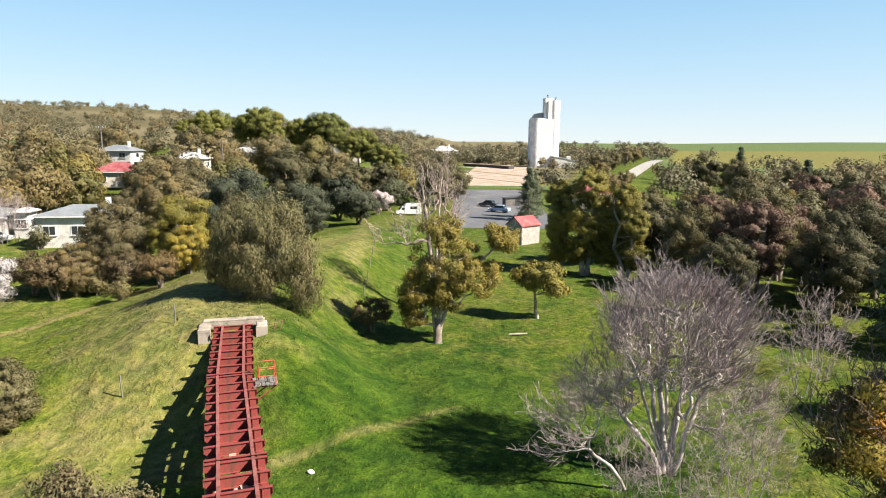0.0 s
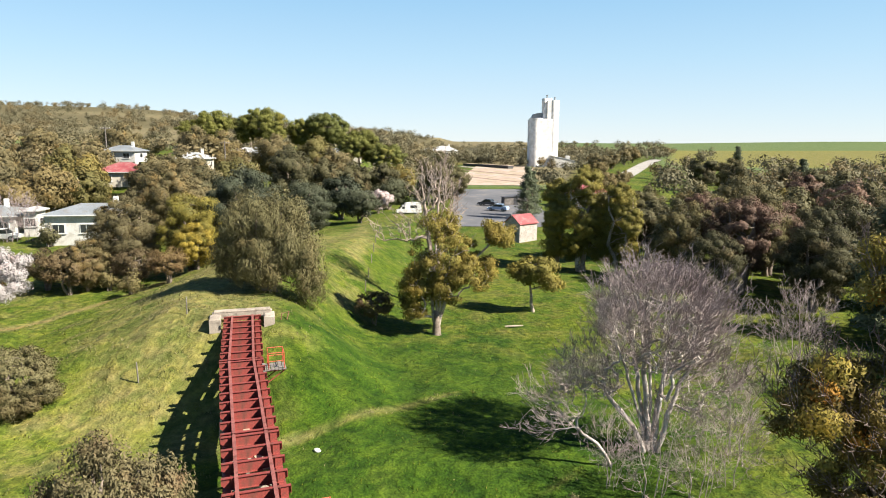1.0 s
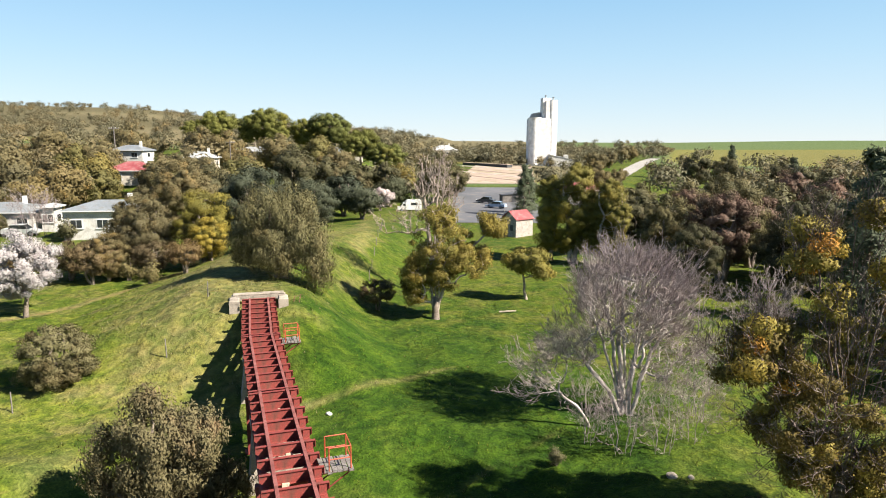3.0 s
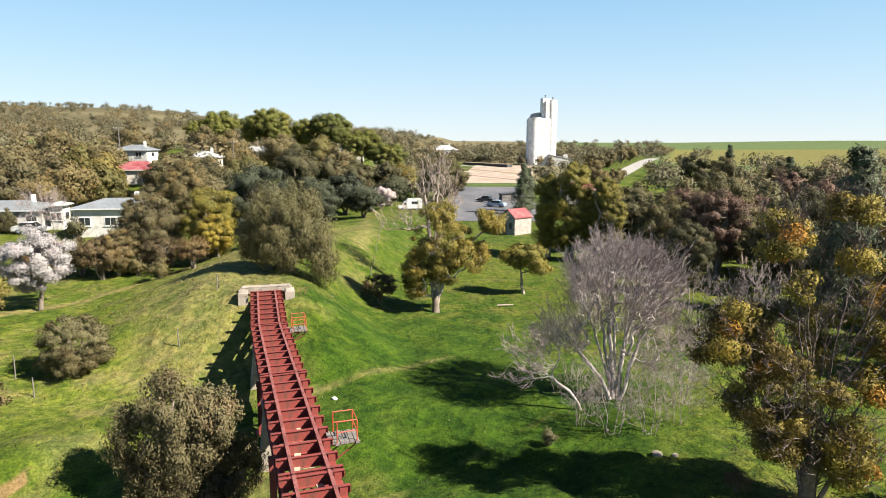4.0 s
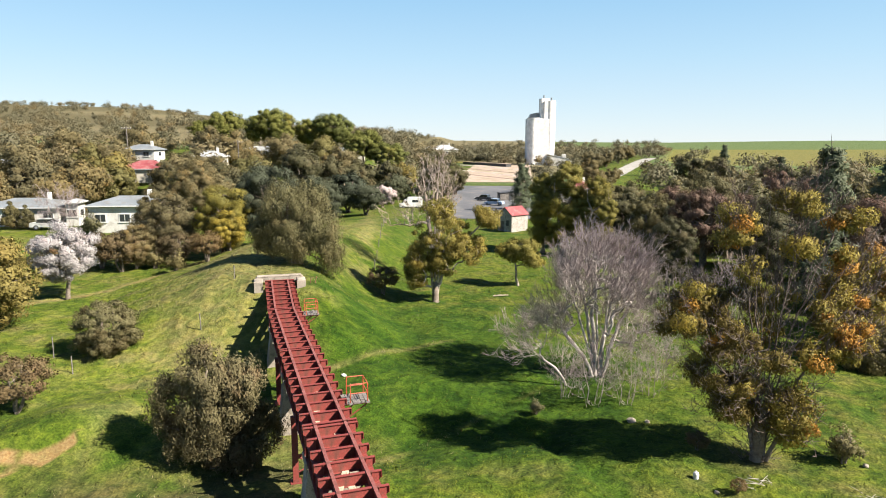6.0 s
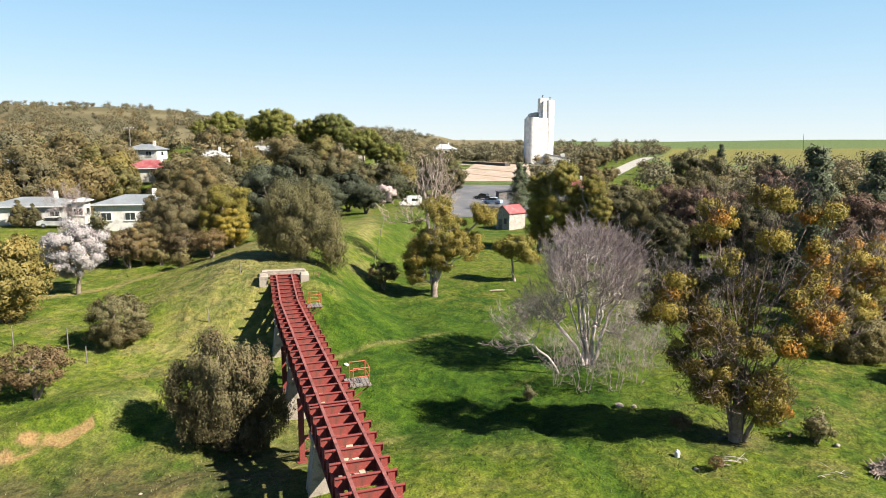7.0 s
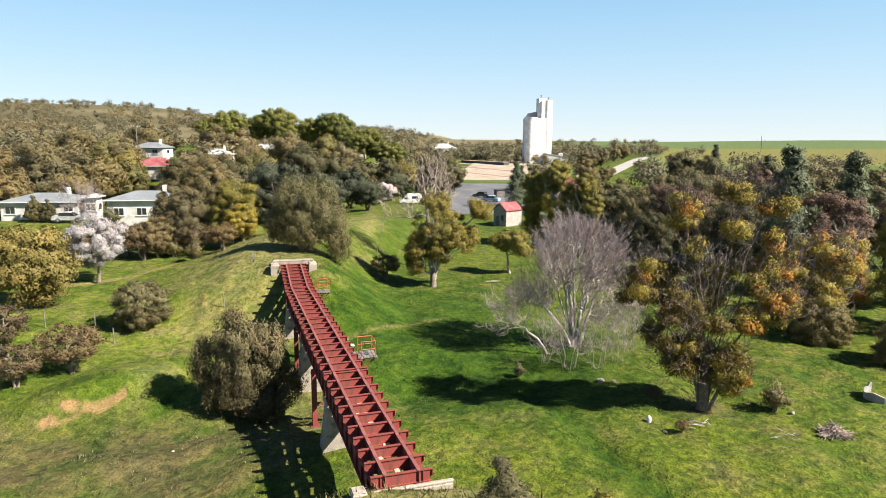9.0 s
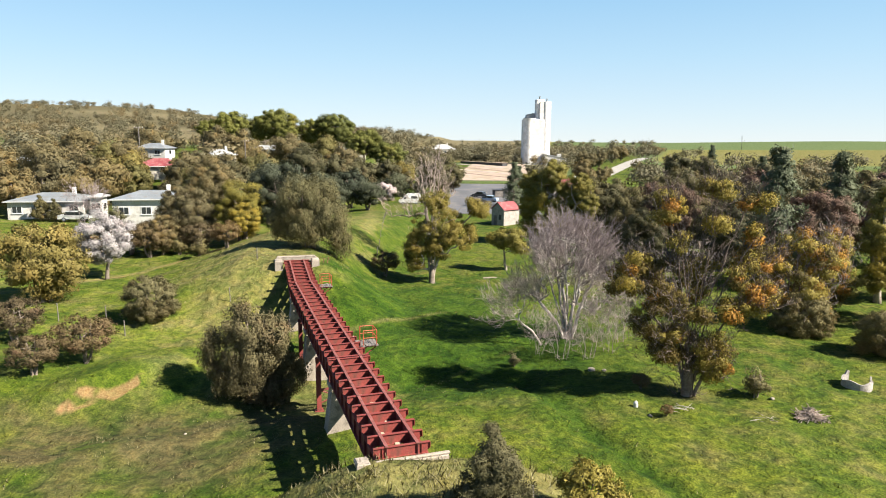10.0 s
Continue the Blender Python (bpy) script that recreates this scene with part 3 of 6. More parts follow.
def ground_material():
    m, n, l, b = nodes_of("grass_and_earth")

    def at(name):
        a = n.new("ShaderNodeAttribute")
        a.attribute_name = name
        return a.outputs["Fac"]

    n1, n2, n3, n4 = (noise_node(n, l, s, d) for s, d in ((0.09, 5), (0.45, 6), (2.2, 6), (9.0, 6)))
    col = ramp_node(n, l, n1.outputs["Fac"], [(0.36, (0.056, 0.114, 0.010)), (0.50, (0.098, 0.147, 0.014)), (0.66, (0.158, 0.192, 0.022))]).outputs[0]
    f2 = ramp_node(n, l, n2.outputs["Fac"], [(0.42, (0, 0, 0)), (0.66, (1, 1, 1))]).outputs[0]
    col = mix_node(n, l, f2, col, (0.160, 0.192, 0.026))
    f3 = ramp_node(n, l, n3.outputs["Fac"], [(0.36, (0.52, 0.60, 0.50)), (0.62, (1.18, 1.12, 1.1))]).outputs[0]
    col = mix_node(n, l, 0.95, col, f3, "MULTIPLY")
    f4 = ramp_node(n, l, n4.outputs["Fac"], [(0.36, (0.56, 0.60, 0.52)), (0.64, (1.34, 1.28, 1.25))]).outputs[0]
    col = mix_node(n, l, 0.8, col, f4, "MULTIPLY")
    lime = ramp_node(n, l, n2.outputs["Fac"], [(0.38, (0.160, 0.206, 0.030)), (0.52, (0.258, 0.280, 0.062)), (0.66, (0.355, 0.335, 0.150))]).outputs[0]
    lime = mix_node(n, l, 0.75, mix_node(n, l, 0.7, lime, f3, "MULTIPLY"), f4, "MULTIPLY")
    col = mix_node(n, l, at("pale"), col, lime)
    # straw and bare earth, ragged at their edges
    straw = ramp_node(n, l, n3.outputs["Fac"], [(0.3, (0.185, 0.17, 0.055)), (0.7, (0.33, 0.295, 0.13))]).outputs[0]
    rag = n.new("ShaderNodeMath")
    rag.operation = "MULTIPLY_ADD"
    l.new(n2.outputs["Fac"], rag.inputs[0])
    rag.inputs[1].default_value = 1.4
    l.new(at("dry"), rag.inputs[2])
    half = n.new("ShaderNodeMath")
    half.operation = "MULTIPLY"
    half.inputs[1].default_value = 0.62
    l.new(rag.outputs[0], half.inputs[0])
    fd = ramp_node(n, l, half.outputs[0], [(0.55, (0, 0, 0)), (0.95, (0.85, 0.85, 0.85))])
    col = mix_node(n, l, fd.outputs[0], col, straw)
    mud = ramp_node(n, l, n3.outputs["Fac"], [(0.3, (0.078, 0.063, 0.034)), (0.7, (0.165, 0.135, 0.075))]).outputs[0]
    broken = n.new("ShaderNodeMath")
    broken.operation = "MULTIPLY_ADD"
    l.new(n2.outputs["Fac"], broken.inputs[0])
    broken.inputs[1].default_value = 2.2
    l.new(at("mud"), broken.inputs[2])
    fm = ramp_node(n, l, broken.outputs[0], [(0.0, (0, 0, 0)), (1.0, (0.85, 0.85, 0.85))])
    drop = n.new("ShaderNodeMath")
    drop.operation = "SUBTRACT"
    l.new(broken.outputs[0], drop.inputs[0])
    drop.inputs[1].default_value = 1.02
    l.new(drop.outputs[0], fm.inputs["Fac"])
    fm = fm.outputs[0]
    col = mix_node(n, l, fm, col, mix_node(n, l, 0.8, mud, f4, "MULTIPLY"))
    soil = ramp_node(n, l, n4.outputs["Fac"], [(0.3, (0.302, 0.16, 0.084)), (0.7, (0.437, 0.277, 0.168))]).outputs[0]
    fs = ramp_node(n, l, at("soil"), [(0.40, (0, 0, 0)), (0.72, (1, 1, 1))]).outputs[0]
    col = mix_node(n, l, fs, col, soil)
    # valley green, its colour taken darker for the tree shade lying there
    lush_shade_n = ramp_node(n, l, n2.outputs["Fac"], [(0.35, (0.024, 0.070, 0.004)), (0.65, (0.062, 0.128, 0.008))]).outputs[0]
    lush_shade_g = mix_node(n, l, 0.6, mix_node(n, l, 0.8, lush_shade_n, f4, "MULTIPLY"), f3, "MULTIPLY")
    col = mix_node(n, l, at("lush_shade"), col, lush_shade_g)
    # the two far greens are paled in colour in place of haze
    paddock = ramp_node(n, l, at("crop"), [(0.1, (0.125, 0.175, 0.07)), (0.28, (0.135, 0.18, 0.075)), (0.42, (0.235, 0.215, 0.06)), (0.75, (0.155, 0.130, 0.080)), (0.9, (0.23, 0.19, 0.125))]).outputs[0]
    fc = ramp_node(n, l, at("crop"), [(0.02, (0, 0, 0)), (0.15, (1, 1, 1))]).outputs[0]
    col = mix_node(n, l, fc, col, paddock)
    col = mix_node(n, l, 1.0, col, (0.595, 0.605, 0.53), "MULTIPLY")
    # tussocks, a pace or so across
    n5 = noise_node(n, l, 1.05, 9)
    n5.inputs["Distortion"].default_value = 0.7
    tuft = ramp_node(n, l, n5.outputs["Fac"], [(0.36, (0.62, 0.74, 0.62)), (0.50, (1.0, 1.0, 1.0)), (0.64, (1.22, 1.14, 1.05))]).outputs[0]
    col = mix_node(n, l, 0.9, col, tuft, "MULTIPLY")
    l.new(col, b.inputs["Base Color"])
    b.inputs["Roughness"].default_value = 0.95
    b.inputs["Specular IOR Level"].default_value = 0.15
    bn = n.new("ShaderNodeBump")
    bn.inputs["Strength"].default_value, bn.inputs["Distance"].default_value = 0.6, 0.12
    relief = n.new("ShaderNodeMath")
    relief.operation = "MULTIPLY_ADD"
    l.new(n3.outputs["Fac"], relief.inputs[0])
    relief.inputs[1].default_value = 2.4
    l.new(n4.outputs["Fac"], relief.inputs[2])
    swell = n.new("ShaderNodeMath")
    swell.operation = "MULTIPLY_ADD"
    l.new(n5.outputs["Fac"], swell.inputs[0])
    swell.inputs[1].default_value = 3.0
    l.new(relief.outputs[0], swell.inputs[2])
    l.new(swell.outputs[0], bn.inputs["Height"])
    l.new(bn.outputs[0], b.inputs["Normal"])
    return m


GROUND = ground_material()
ground_me = ground_sheet()
ground_me.materials.append(GROUND)
tagged(new("ground", ground_me), "green grassy valley ground with straw patches", "ground", kind="structure")


def draped(name, xs, ys, lift, mat, label, shift=None):
    """A surfaced area lying just above the land."""
    v, f = [], []
    for y in ys:
        for x in xs:
            px = x + (shift(y) if shift else 0)
            v.append((px, y, gz(px, y) + lift))
    n = len(xs)
    for r in range(len(ys) - 1):
        for c in range(n - 1):
            f.append((r * n + c, r * n + c + 1, r * n + n + c + 1, r * n + n + c))
    me = bpy.data.meshes.new(name)
    me.from_pydata(v, [], f)
    me.materials.append(mat)
    return tagged(new(name, me), label, name, kind="structure")


draped("pavement", np.linspace(11.8, 31, 8), np.linspace(76, 151, 21), 0.06, ASPHALT, "grey worn asphalt yard beside the old station")
draped("earth_yard", np.linspace(10, 36, 12), np.linspace(164, 266, 26), 0.10, DIRT, "tan bare earth yard before the silos", lambda y: (y - 152) * 0.10)
draped("road", np.linspace(-3.2, 3.2, 4), np.linspace(140, 330, 48), 0.12, ROAD_GREY, "pale sealed road climbing past the silos", lambda y: float(road_line(y)))

# ---- the disused railway bridge ----
NEAR, BEND, FAR = Vector((11.70, -33.15, -0.93)), Vector((1.66, -5.6, -0.80)), Vector((-0.50, 1.3, -0.36))


def along(a, b):
    """A frame at a whose y runs towards b."""
    ay = (b - a).normalized()
    ax = ay.cross(Vector((0, 0, 1))).normalized()
    return Matrix.Translation(a) @ Matrix((ax, ay, ax.cross(ay))).transposed().to_4x4()


BRIDGE = along(NEAR, BEND)
axis_y = (BEND - NEAR).normalized()
KINK = (BEND - NEAR).length
# the last span leaves the others at a slight angle
LAST_SPAN = along(BEND, FAR) @ pose(0, -KINK, 0)
FAR_TURN = BRIDGE.inverted() @ LAST_SPAN
SPAN_ENDS = [0.42, 10.8, 20.6, KINK, KINK + (FAR - BEND).length + 0.02]
bridge = thing("railway_bridge", BRIDGE, "disused red steel girder railway bridge without rails or sleepers", "bridge")
rng_b = random.Random(4)


def cross_girder_mesh():
    k = Kit()
    k.box((0, 0, -0.22), (1.72, 0.016, 0.40))
    k.box((0, 0, -0.0125), (2.14, 0.12, 0.025))
    k.box((0, 0, -0.42), (1.9, 0.14, 0.02))
    for s in (-1, 1):
        k.add([(s * 0.86, -0.008, -0.025), (s * 1.07, -0.008, -0.025), (s * 1.07, -0.008, -0.25), (s * 0.90, -0.008, -0.42), (s * 0.86, -0.008, -0.42),
               (s * 0.86, 0.008, -0.025), (s * 1.07, 0.008, -0.025), (s * 1.07, 0.008, -0.25), (s * 0.90, 0.008, -0.42), (s * 0.86, 0.008, -0.42)],
              [(0, 1, 2, 3, 4), (9, 8, 7, 6, 5), (0, 5, 6, 1), (1, 6, 7, 2), (2, 7, 8, 3), (3, 8, 9, 4), (4, 9, 5, 0)])
        k.box((s * 1.065, 0, -0.13), (0.014, 0.14, 0.26))
        k.box((s * 0.74, 0, -0.22), (0.012, 0.12, 0.38))
    return k.mesh("cross_girder", RED_STEEL)


def stiffener_mesh():
    k = Kit()
    k.box((0, 0, -0.84), (0.085, 0.02, 0.78))
    k.box((0.045, 0, -0.84), (0.012, 0.085, 0.78))
    return k.mesh("stiffener", RED_STEEL)


cross_me, stiff_me = cross_girder_mesh(), stiffener_mesh()
for a, b in zip(SPAN_ENDS, SPAN_ENDS[1:]):
    bend = FAR_TURN if a > KINK - 0.1 else Matrix.Identity(4)
    a, b = a + 0.06, b - 0.06
    for s in (-1, 1):
        k = Kit()
        k.box((s * 0.88, (a + b) / 2, -0.84), (0.018, b - a, 0.78))
        k.box((s * 0.89, (a + b) / 2, -0.447), (0.24, b - a, 0.03))
        k.box((s * 0.88, (a + b) / 2, -1.24), (0.26, b - a, 0.035))
        girder = part("main_girder", k, RED_STEEL, bridge, m=bend)
        k = Kit()
        k.box((s * 0.585, (a + b) / 2, 0.014), (0.125, b - a, 0.026))
        k.box((s * 0.585, (a + b) / 2, -0.205), (0.018, b - a, 0.41))
        k.box((s * 0.585, (a + b) / 2, -0.415), (0.12, b - a, 0.02))
        part("stringer", k, DUSTY_RED, bridge, "dusty red rail bearer", m=bend)
        count = max(7, round((b - a) / 1.06))
        for i in range(count + 1):
            y = a + 0.09 + (b - a - 0.18) * i / count
            if s == 1:
                part("cross_girder", cross_me, RED_STEEL, bridge, m=bend @ pose(rng_b.uniform(-0.012, 0.012), y, 0, 0, 0, rng_b.uniform(-0.5, 0.5)))
            part("stiffener", stiff_me, RED_STEEL, girder, m=pose(s * 0.935, y, 0, 0, 0, 0 if s > 0 else 180))
    # sway bracing below
    k = Kit()
    n = 4
    for i in range(n):
        y0, y1 = a + (b - a) * i / n, a + (b - a) * (i + 1) / n
        k.tube([(-0.86, y0, -1.18), (0.86, y1, -1.18)], [0.03, 0.03], 4)
        k.tube([(0.86, y0, -1.21), (-0.86, y1, -1.21)], [0.03, 0.03], 4)
    part("bracing", k, RED_STEEL, bridge, m=bend)

# refuges for track workers, on brackets at the side
def refuge(y):
    base = part("refuge_platform", Kit().box((1.5, y, -0.33), (1.1, 0.10, 0.08)).box((1.5, y + 0.75, -0.33), (1.1, 0.10, 0.08)), RED_STEEL, bridge)
    for i in range(6):
        part("board", Kit().box((0, 0, 0), (0.17, 1.15, 0.045), bevel=0.008), TIMBER, base, "grey weathered timber board",
             m=pose(1.06 + i * 0.19, y + 0.37 + rng_b.uniform(-0.05, 0.05), -0.265 + rng_b.uniform(0, 0.012), rng_b.uniform(-1.5, 1.5), 0, rng_b.uniform(-2, 2)))
    k = Kit()
    z0, z1 = -0.3, 0.58
    corners = [(1.25, y - 0.1), (2.0, y - 0.1), (2.0, y + 0.85), (1.25, y + 0.85)]
    for x, yy in corners:
        k.tube([(x, yy, z0), (x, yy, z1)], [0.024, 0.024], 6)
    for h in (0.16, z1):
        for (x0, y0), (x1, y1) in zip(corners, corners[1:]):
            k.tube([(x0, y0, h), (x1, y1, h)], [0.022, 0.022], 6)
    part("guard_rail", k, RAIL_RED, base, "orange-red painted pipe guard rail")
    k = Kit()
    for yy in (y, y + 0.75):
        k.tube([(0.95, yy, -1.1), (2.0, yy, -0.38)], [0.03, 0.03], 5)
    part("bracket", k, RED_STEEL, base)


for px, py, turn, w in [(0.1, 1.55, 84, 1.3), (-0.35, 2.7, 100, 1.25), (0.25, 3.75, 76, 1.3), (0.05, 5.9, 93, 1.3), (-0.2, 7.0, 70, 1.35), (0.2, 10.9, 97, 1.3), (-0.3, 12.4, 82, 1.3), (0.1, 15.1, 92, 1.3), (0.3, 18.9, 103, 1.3), (-0.1, 21.5, 88, 1.3)]:
    tagged(part("plank", Kit().box((0, 0, 0), (w, 0.24, 0.045), bevel=0.006), PALE_TIMBER, m=BRIDGE @ pose(px, py, -0.405, 0, 0, turn)), "pale loose plank lying across the bridge girders", "plank", "loose planks")
refuge(13.2)
refuge(28.2)

# abutments and piers
def abutment_far():
    m = LAST_SPAN @ pose(0, SPAN_ENDS[-1], 0)
    ob = thing("abutment", m, "pale concrete bridge abutment with wing blocks", "abutment", "bridge abutments")
    part("back_wall", Kit().box((0, 0.34, -1.34), (3.5, 0.36, 3.0), bevel=0.03), CONCRETE, ob)
    part("coping", Kit().box((0, 0.36, 0.20), (3.3, 0.42, 0.12), bevel=0.03), CONCRETE, ob)
    for s in (-1, 1):
        part("wing_block", Kit().box((s * 1.56, -0.5, -0.3), (0.64, 1.0, 0.9), bevel=0.05), CONCRETE, ob)
    part("bearing_shelf", Kit().box((0, -0.6, -1.75), (2.5, 1.2, 0.9), bevel=0.03), CONCRETE, ob)
    k = Kit()
    k.tube([(2.1, -0.4, -1.4), (2.3, -0.5, 0.1), (2.75, -0.3, 0.15), (2.35, -0.5, -1.2)], [0.03] * 4, 5)
    part("bent_rail", k, RUST, ob, "bent rusty steel bar")


def abutment_near():
    m = BRIDGE @ pose(0, 0.42, 0)
    ob = thing("abutment", m, "pale concrete bridge abutment half buried in grass", "abutment", "bridge abutments")
    part("back_wall", Kit().box((0.35, -0.12, -2.16), (2.7, 0.24, 3.38), bevel=0.03), CONCRETE, ob)
    part("coping", Kit().box((0.35, -0.12, -0.42), (2.8, 0.16, 0.10), bevel=0.03), CONCRETE, ob)
    part("wing_block", Kit().box((-1.5, 0.05, -0.98), (0.5, 0.6, 1.3), bevel=0.05), CONCRETE, ob)
    part("bearing_shelf", Kit().box((0.0, 0.25, -1.8), (2.4, 0.9, 1.0), bevel=0.03), CONCRETE, ob)


def pier(y):
    p = BRIDGE @ Vector((0, y, -1.27))
    foot = gz(p.x, p.y) - 0.5
    h = p.z - foot
    ob = thing("bridge_pier", Matrix.Translation((p.x, p.y, foot)) @ pose(0, 0, 0, 0, 0, math.degrees(math.atan2(-axis_y.x, axis_y.y))), "tapered concrete bridge pier standing in the creek bed", "pier", "bridge piers")
    k = Kit()
    k.prism([(-1.3, 0), (1.3, 0), (0.95, h - 0.3), (-0.95, h - 0.3)], -0.5, 0.5)
    part("shaft", k, CONCRETE, ob)
    part("cap", Kit().box((0, 0, h - 0.15), (2.1, 1.1, 0.3), bevel=0.03), CONCRETE, ob)


def bent(y):
    """A steel trestle frame propping the girders."""
    p = BRIDGE @ Vector((0, y, -1.27))
    foot = min(gz(p.x - 1.2, p.y - 0.4), gz(p.x + 1, p.y + 0.4)) - 0.3
    h = p.z - foot
    ob = thing("trestle_frame", Matrix.Translation((p.x, p.y, foot)) @ pose(0, 0, 0, 0, 0, math.degrees(math.atan2(-axis_y.x, axis_y.y))), "red steel trestle frame under the bridge", "trestle", "trestle frames")
    for s in (-1, 1):
        k = Kit()
        k.box((s * 1.0, 0, h / 2), (0.26, 0.02, h)).box((s * 1.0, 0.12, h / 2), (0.26, 0.03, h)).box((s * 1.0, -0.12, h / 2), (0.26, 0.03, h))
        k.box((s * 1.0, 0, 0.33), (0.5, 0.5, 0.06))
        part("column", k, RED_STEEL, ob)
    k = Kit()
    part("cross_beam", Kit().box((0, 0, h * 0.45), (2.0, 0.1, 0.12)), RED_STEEL, ob)
    k.box((0, 0, h - 0.12), (2.3, 0.24, 0.22))
    part("head_beam", k, RED_STEEL, ob)
    for s in (-1, 1):
        part("brace", Kit().tube([(-s, 0.05 * s, 0.7), (s, 0.05 * s, h * 0.45)], [0.04, 0.04], 5), RED_STEEL, ob)


abutment_far()
abutment_near()
for y in SPAN_ENDS[1:4]:
    pier(y)
bent(14.8)
bent(23.2)


# ---- trees and bushes ----
def crown_of(h, low, w, n, clump, depth=None, dx=0.0, dy=0.0):
    rx = max(w / 2 - clump * 0.7, 0.3)
    rz = max((h - low) / 2 - clump * 0.5, 0.25)
    return [(dx, dy, (h + low) / 2, rx, (depth / 2 - clump * 0.7) if depth else rx, rz, n)]


def bare_tree(name, stems, lobes, seed, mat, tip=0.006, fan=3, reach=0.7, gap=0.35, upward=0.35, thick=1.5, bole=None, more=0.32, bend=1.3, twiggy=1.0, fine=None, wander=0.1, loose=0.55):
    """A leafless tree: limbs fork towards places in its crown, each end a spray of fine twigs."""
    rng = np.random.RandomState(seed)
    root = new(name)
    root.empty_display_size = 0.3
    pos, parent = [], []
    for (x0, y0), (x1, y1, z1) in stems:
        last, n = -1, max(6, int(z1 / 0.5))
        for k in range(n + 1):
            t = k / n
            pos.append(np.array((x0 + (x1 - x0) * t ** bend, y0 + (y1 - y0) * t ** bend, -0.3 + (z1 + 0.3) * t)) + rng.normal(0, 0.035, 3) * (k > 0))
            parent.append(last)
            last = len(pos) - 1
    aims = clump_places(rng, lobes, gap)
    aims.sort(key=lambda p: p[2] * 0.6 + math.hypot(p[0], p[1]))
    ends = []
    for p in aims:
        q = np.array(pos)
        d = np.linalg.norm(q - p, axis=1) + 0.55 * np.maximum(q[:, 2] - p[2] + 0.25, 0)
        j = int(np.argmin(d))
        n = max(2, int(np.linalg.norm(p - pos[j]) / 0.38))
        a, last = pos[j], j
        bow = rng.normal(0, wander, 3) * np.linalg.norm(p - a) + np.array((0, 0, 0.06)) * np.linalg.norm(p - a)
        for k in range(1, n + 1):
            t = k / n
            pos.append(a + (p - a) * t + bow * math.sin(3.14 * t) + rng.normal(0, 0.03, 3))
            parent.append(last)
            last = len(pos) - 1
        ends.append(last)
    load = np.zeros(len(pos))
    load[ends] = 1
    for i in range(len(pos) - 1, -1, -1):
        if parent[i] >= 0:
            load[parent[i]] += load[i]
    rad = tip * thick * np.maximum(load, 0.6) ** 0.5
    kids = {}
    for i, p in enumerate(parent):
        kids.setdefault(p, []).append(i)
    wood, twigs = Kit(), Kit()
    todo = [(None, r) for r in kids.get(-1, [])]
    while todo:
        start, i = todo.pop()
        pts, rr = ([] if start is None else [pos[start]]), ([] if start is None else [rad[i]])
        while True:
            pts.append(pos[i])
            rr.append(rad[i])
            nxt = sorted(kids.get(i, []), key=lambda k: -rad[k])
            todo += [(i, k) for k in nxt[1:]]
            if not nxt:
                break
            i = nxt[0]
        if len(pts) > 1:
            wood.tube(pts, rr, 7 if max(rr) > 0.06 else 4, False)
    mid = np.mean(np.array(aims), axis=0)

    def spray(p, d, length, level):
        d = d / (np.linalg.norm(d) + 1e-9)
        q = p + d * length * 0.5 + rng.normal(0, 0.05, 3) * length
        e = q + (d + rng.normal(0, 0.25, 3) + (0, 0, 0.15)) * length * 0.5
        twigs.tube([p, q, e], [tip * (0.9 if level else 1.2), tip * 0.8, tip * 0.55], 3, False)
        if level < 2:
            for s in range(fan):
                t = rng.uniform(0.2, 1.0)
                o = p + (q - p) * min(t * 2, 1) + (e - q) * max(t * 2 - 1, 0)
                spray(o, d * 0.8 + rng.normal(0, loose, 3) + (0, 0, upward * 0.5), length * rng.uniform(0.4, 0.7), level + 1)

    for i in ends + [k for k in range(len(pos)) if rad[k] < tip * 3.1 and rng.uniform() < more]:
        if rng.uniform() > twiggy:
            continue
        out = pos[i] - mid
        spray(pos[i], out / (np.linalg.norm(out) + 0.1) * 0.7 + np.array((0, 0, upward)) + rng.normal(0, 0.35, 3), reach * rng.uniform(0.6, 1.3), 0)
    if bole:
        wood.tube([(0, 0, -0.4), (0.02, 0, 0.1), (0, 0.02, bole[1] * 0.6), (0.04, 0, bole[1])], [bole[0] * 1.5, bole[0] * 1.12, bole[0], bole[0] * 0.8], 10)
    part("trunk", wood, mat, root, smooth=True)
    tagged(part("brushwood", twigs.mesh("brushwood", fine or mat), mat, root), kind="stuff")
    return root


def leafy(root, lobes, clump, per, leaf, mats, seed, droop=0.8, gap=0.6, flat=0.75, name="crown"):
    """Leaf clumps hung into a branch frame; mats lists (material, part name, share at a place)."""
    rng = np.random.RandomState(seed)
    cl = clump_places(rng, lobes, gap * clump)
    mid = np.mean(np.array(cl), axis=0) - (0, 0, 0.8)
    groups = [[] for _ in mats]
    for p in cl:
        shares = np.array([max(0.0, m[2](p)) for m in mats])
        groups[rng.choice(len(mats), p=shares / shares.sum())].append(p)
    for (mat, nm, _), g in zip(mats, groups):
        if not g:
            continue
        pc, pd = [], []
        for p in g:
            s = clump * rng.uniform(0.55, 1.3)
            q, d = blob_points(rng, p, (s, s, s * flat), int(per * rng.uniform(0.6, 1.3) * (s / clump) ** 1.5))
            out = q - mid
            out /= np.linalg.norm(out, axis=1, keepdims=True) + 1e-6
            pc.append(q)
            pd.append(d * 0.9 + out * 0.5)
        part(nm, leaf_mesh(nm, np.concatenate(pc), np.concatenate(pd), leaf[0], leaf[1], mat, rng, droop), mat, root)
    return root


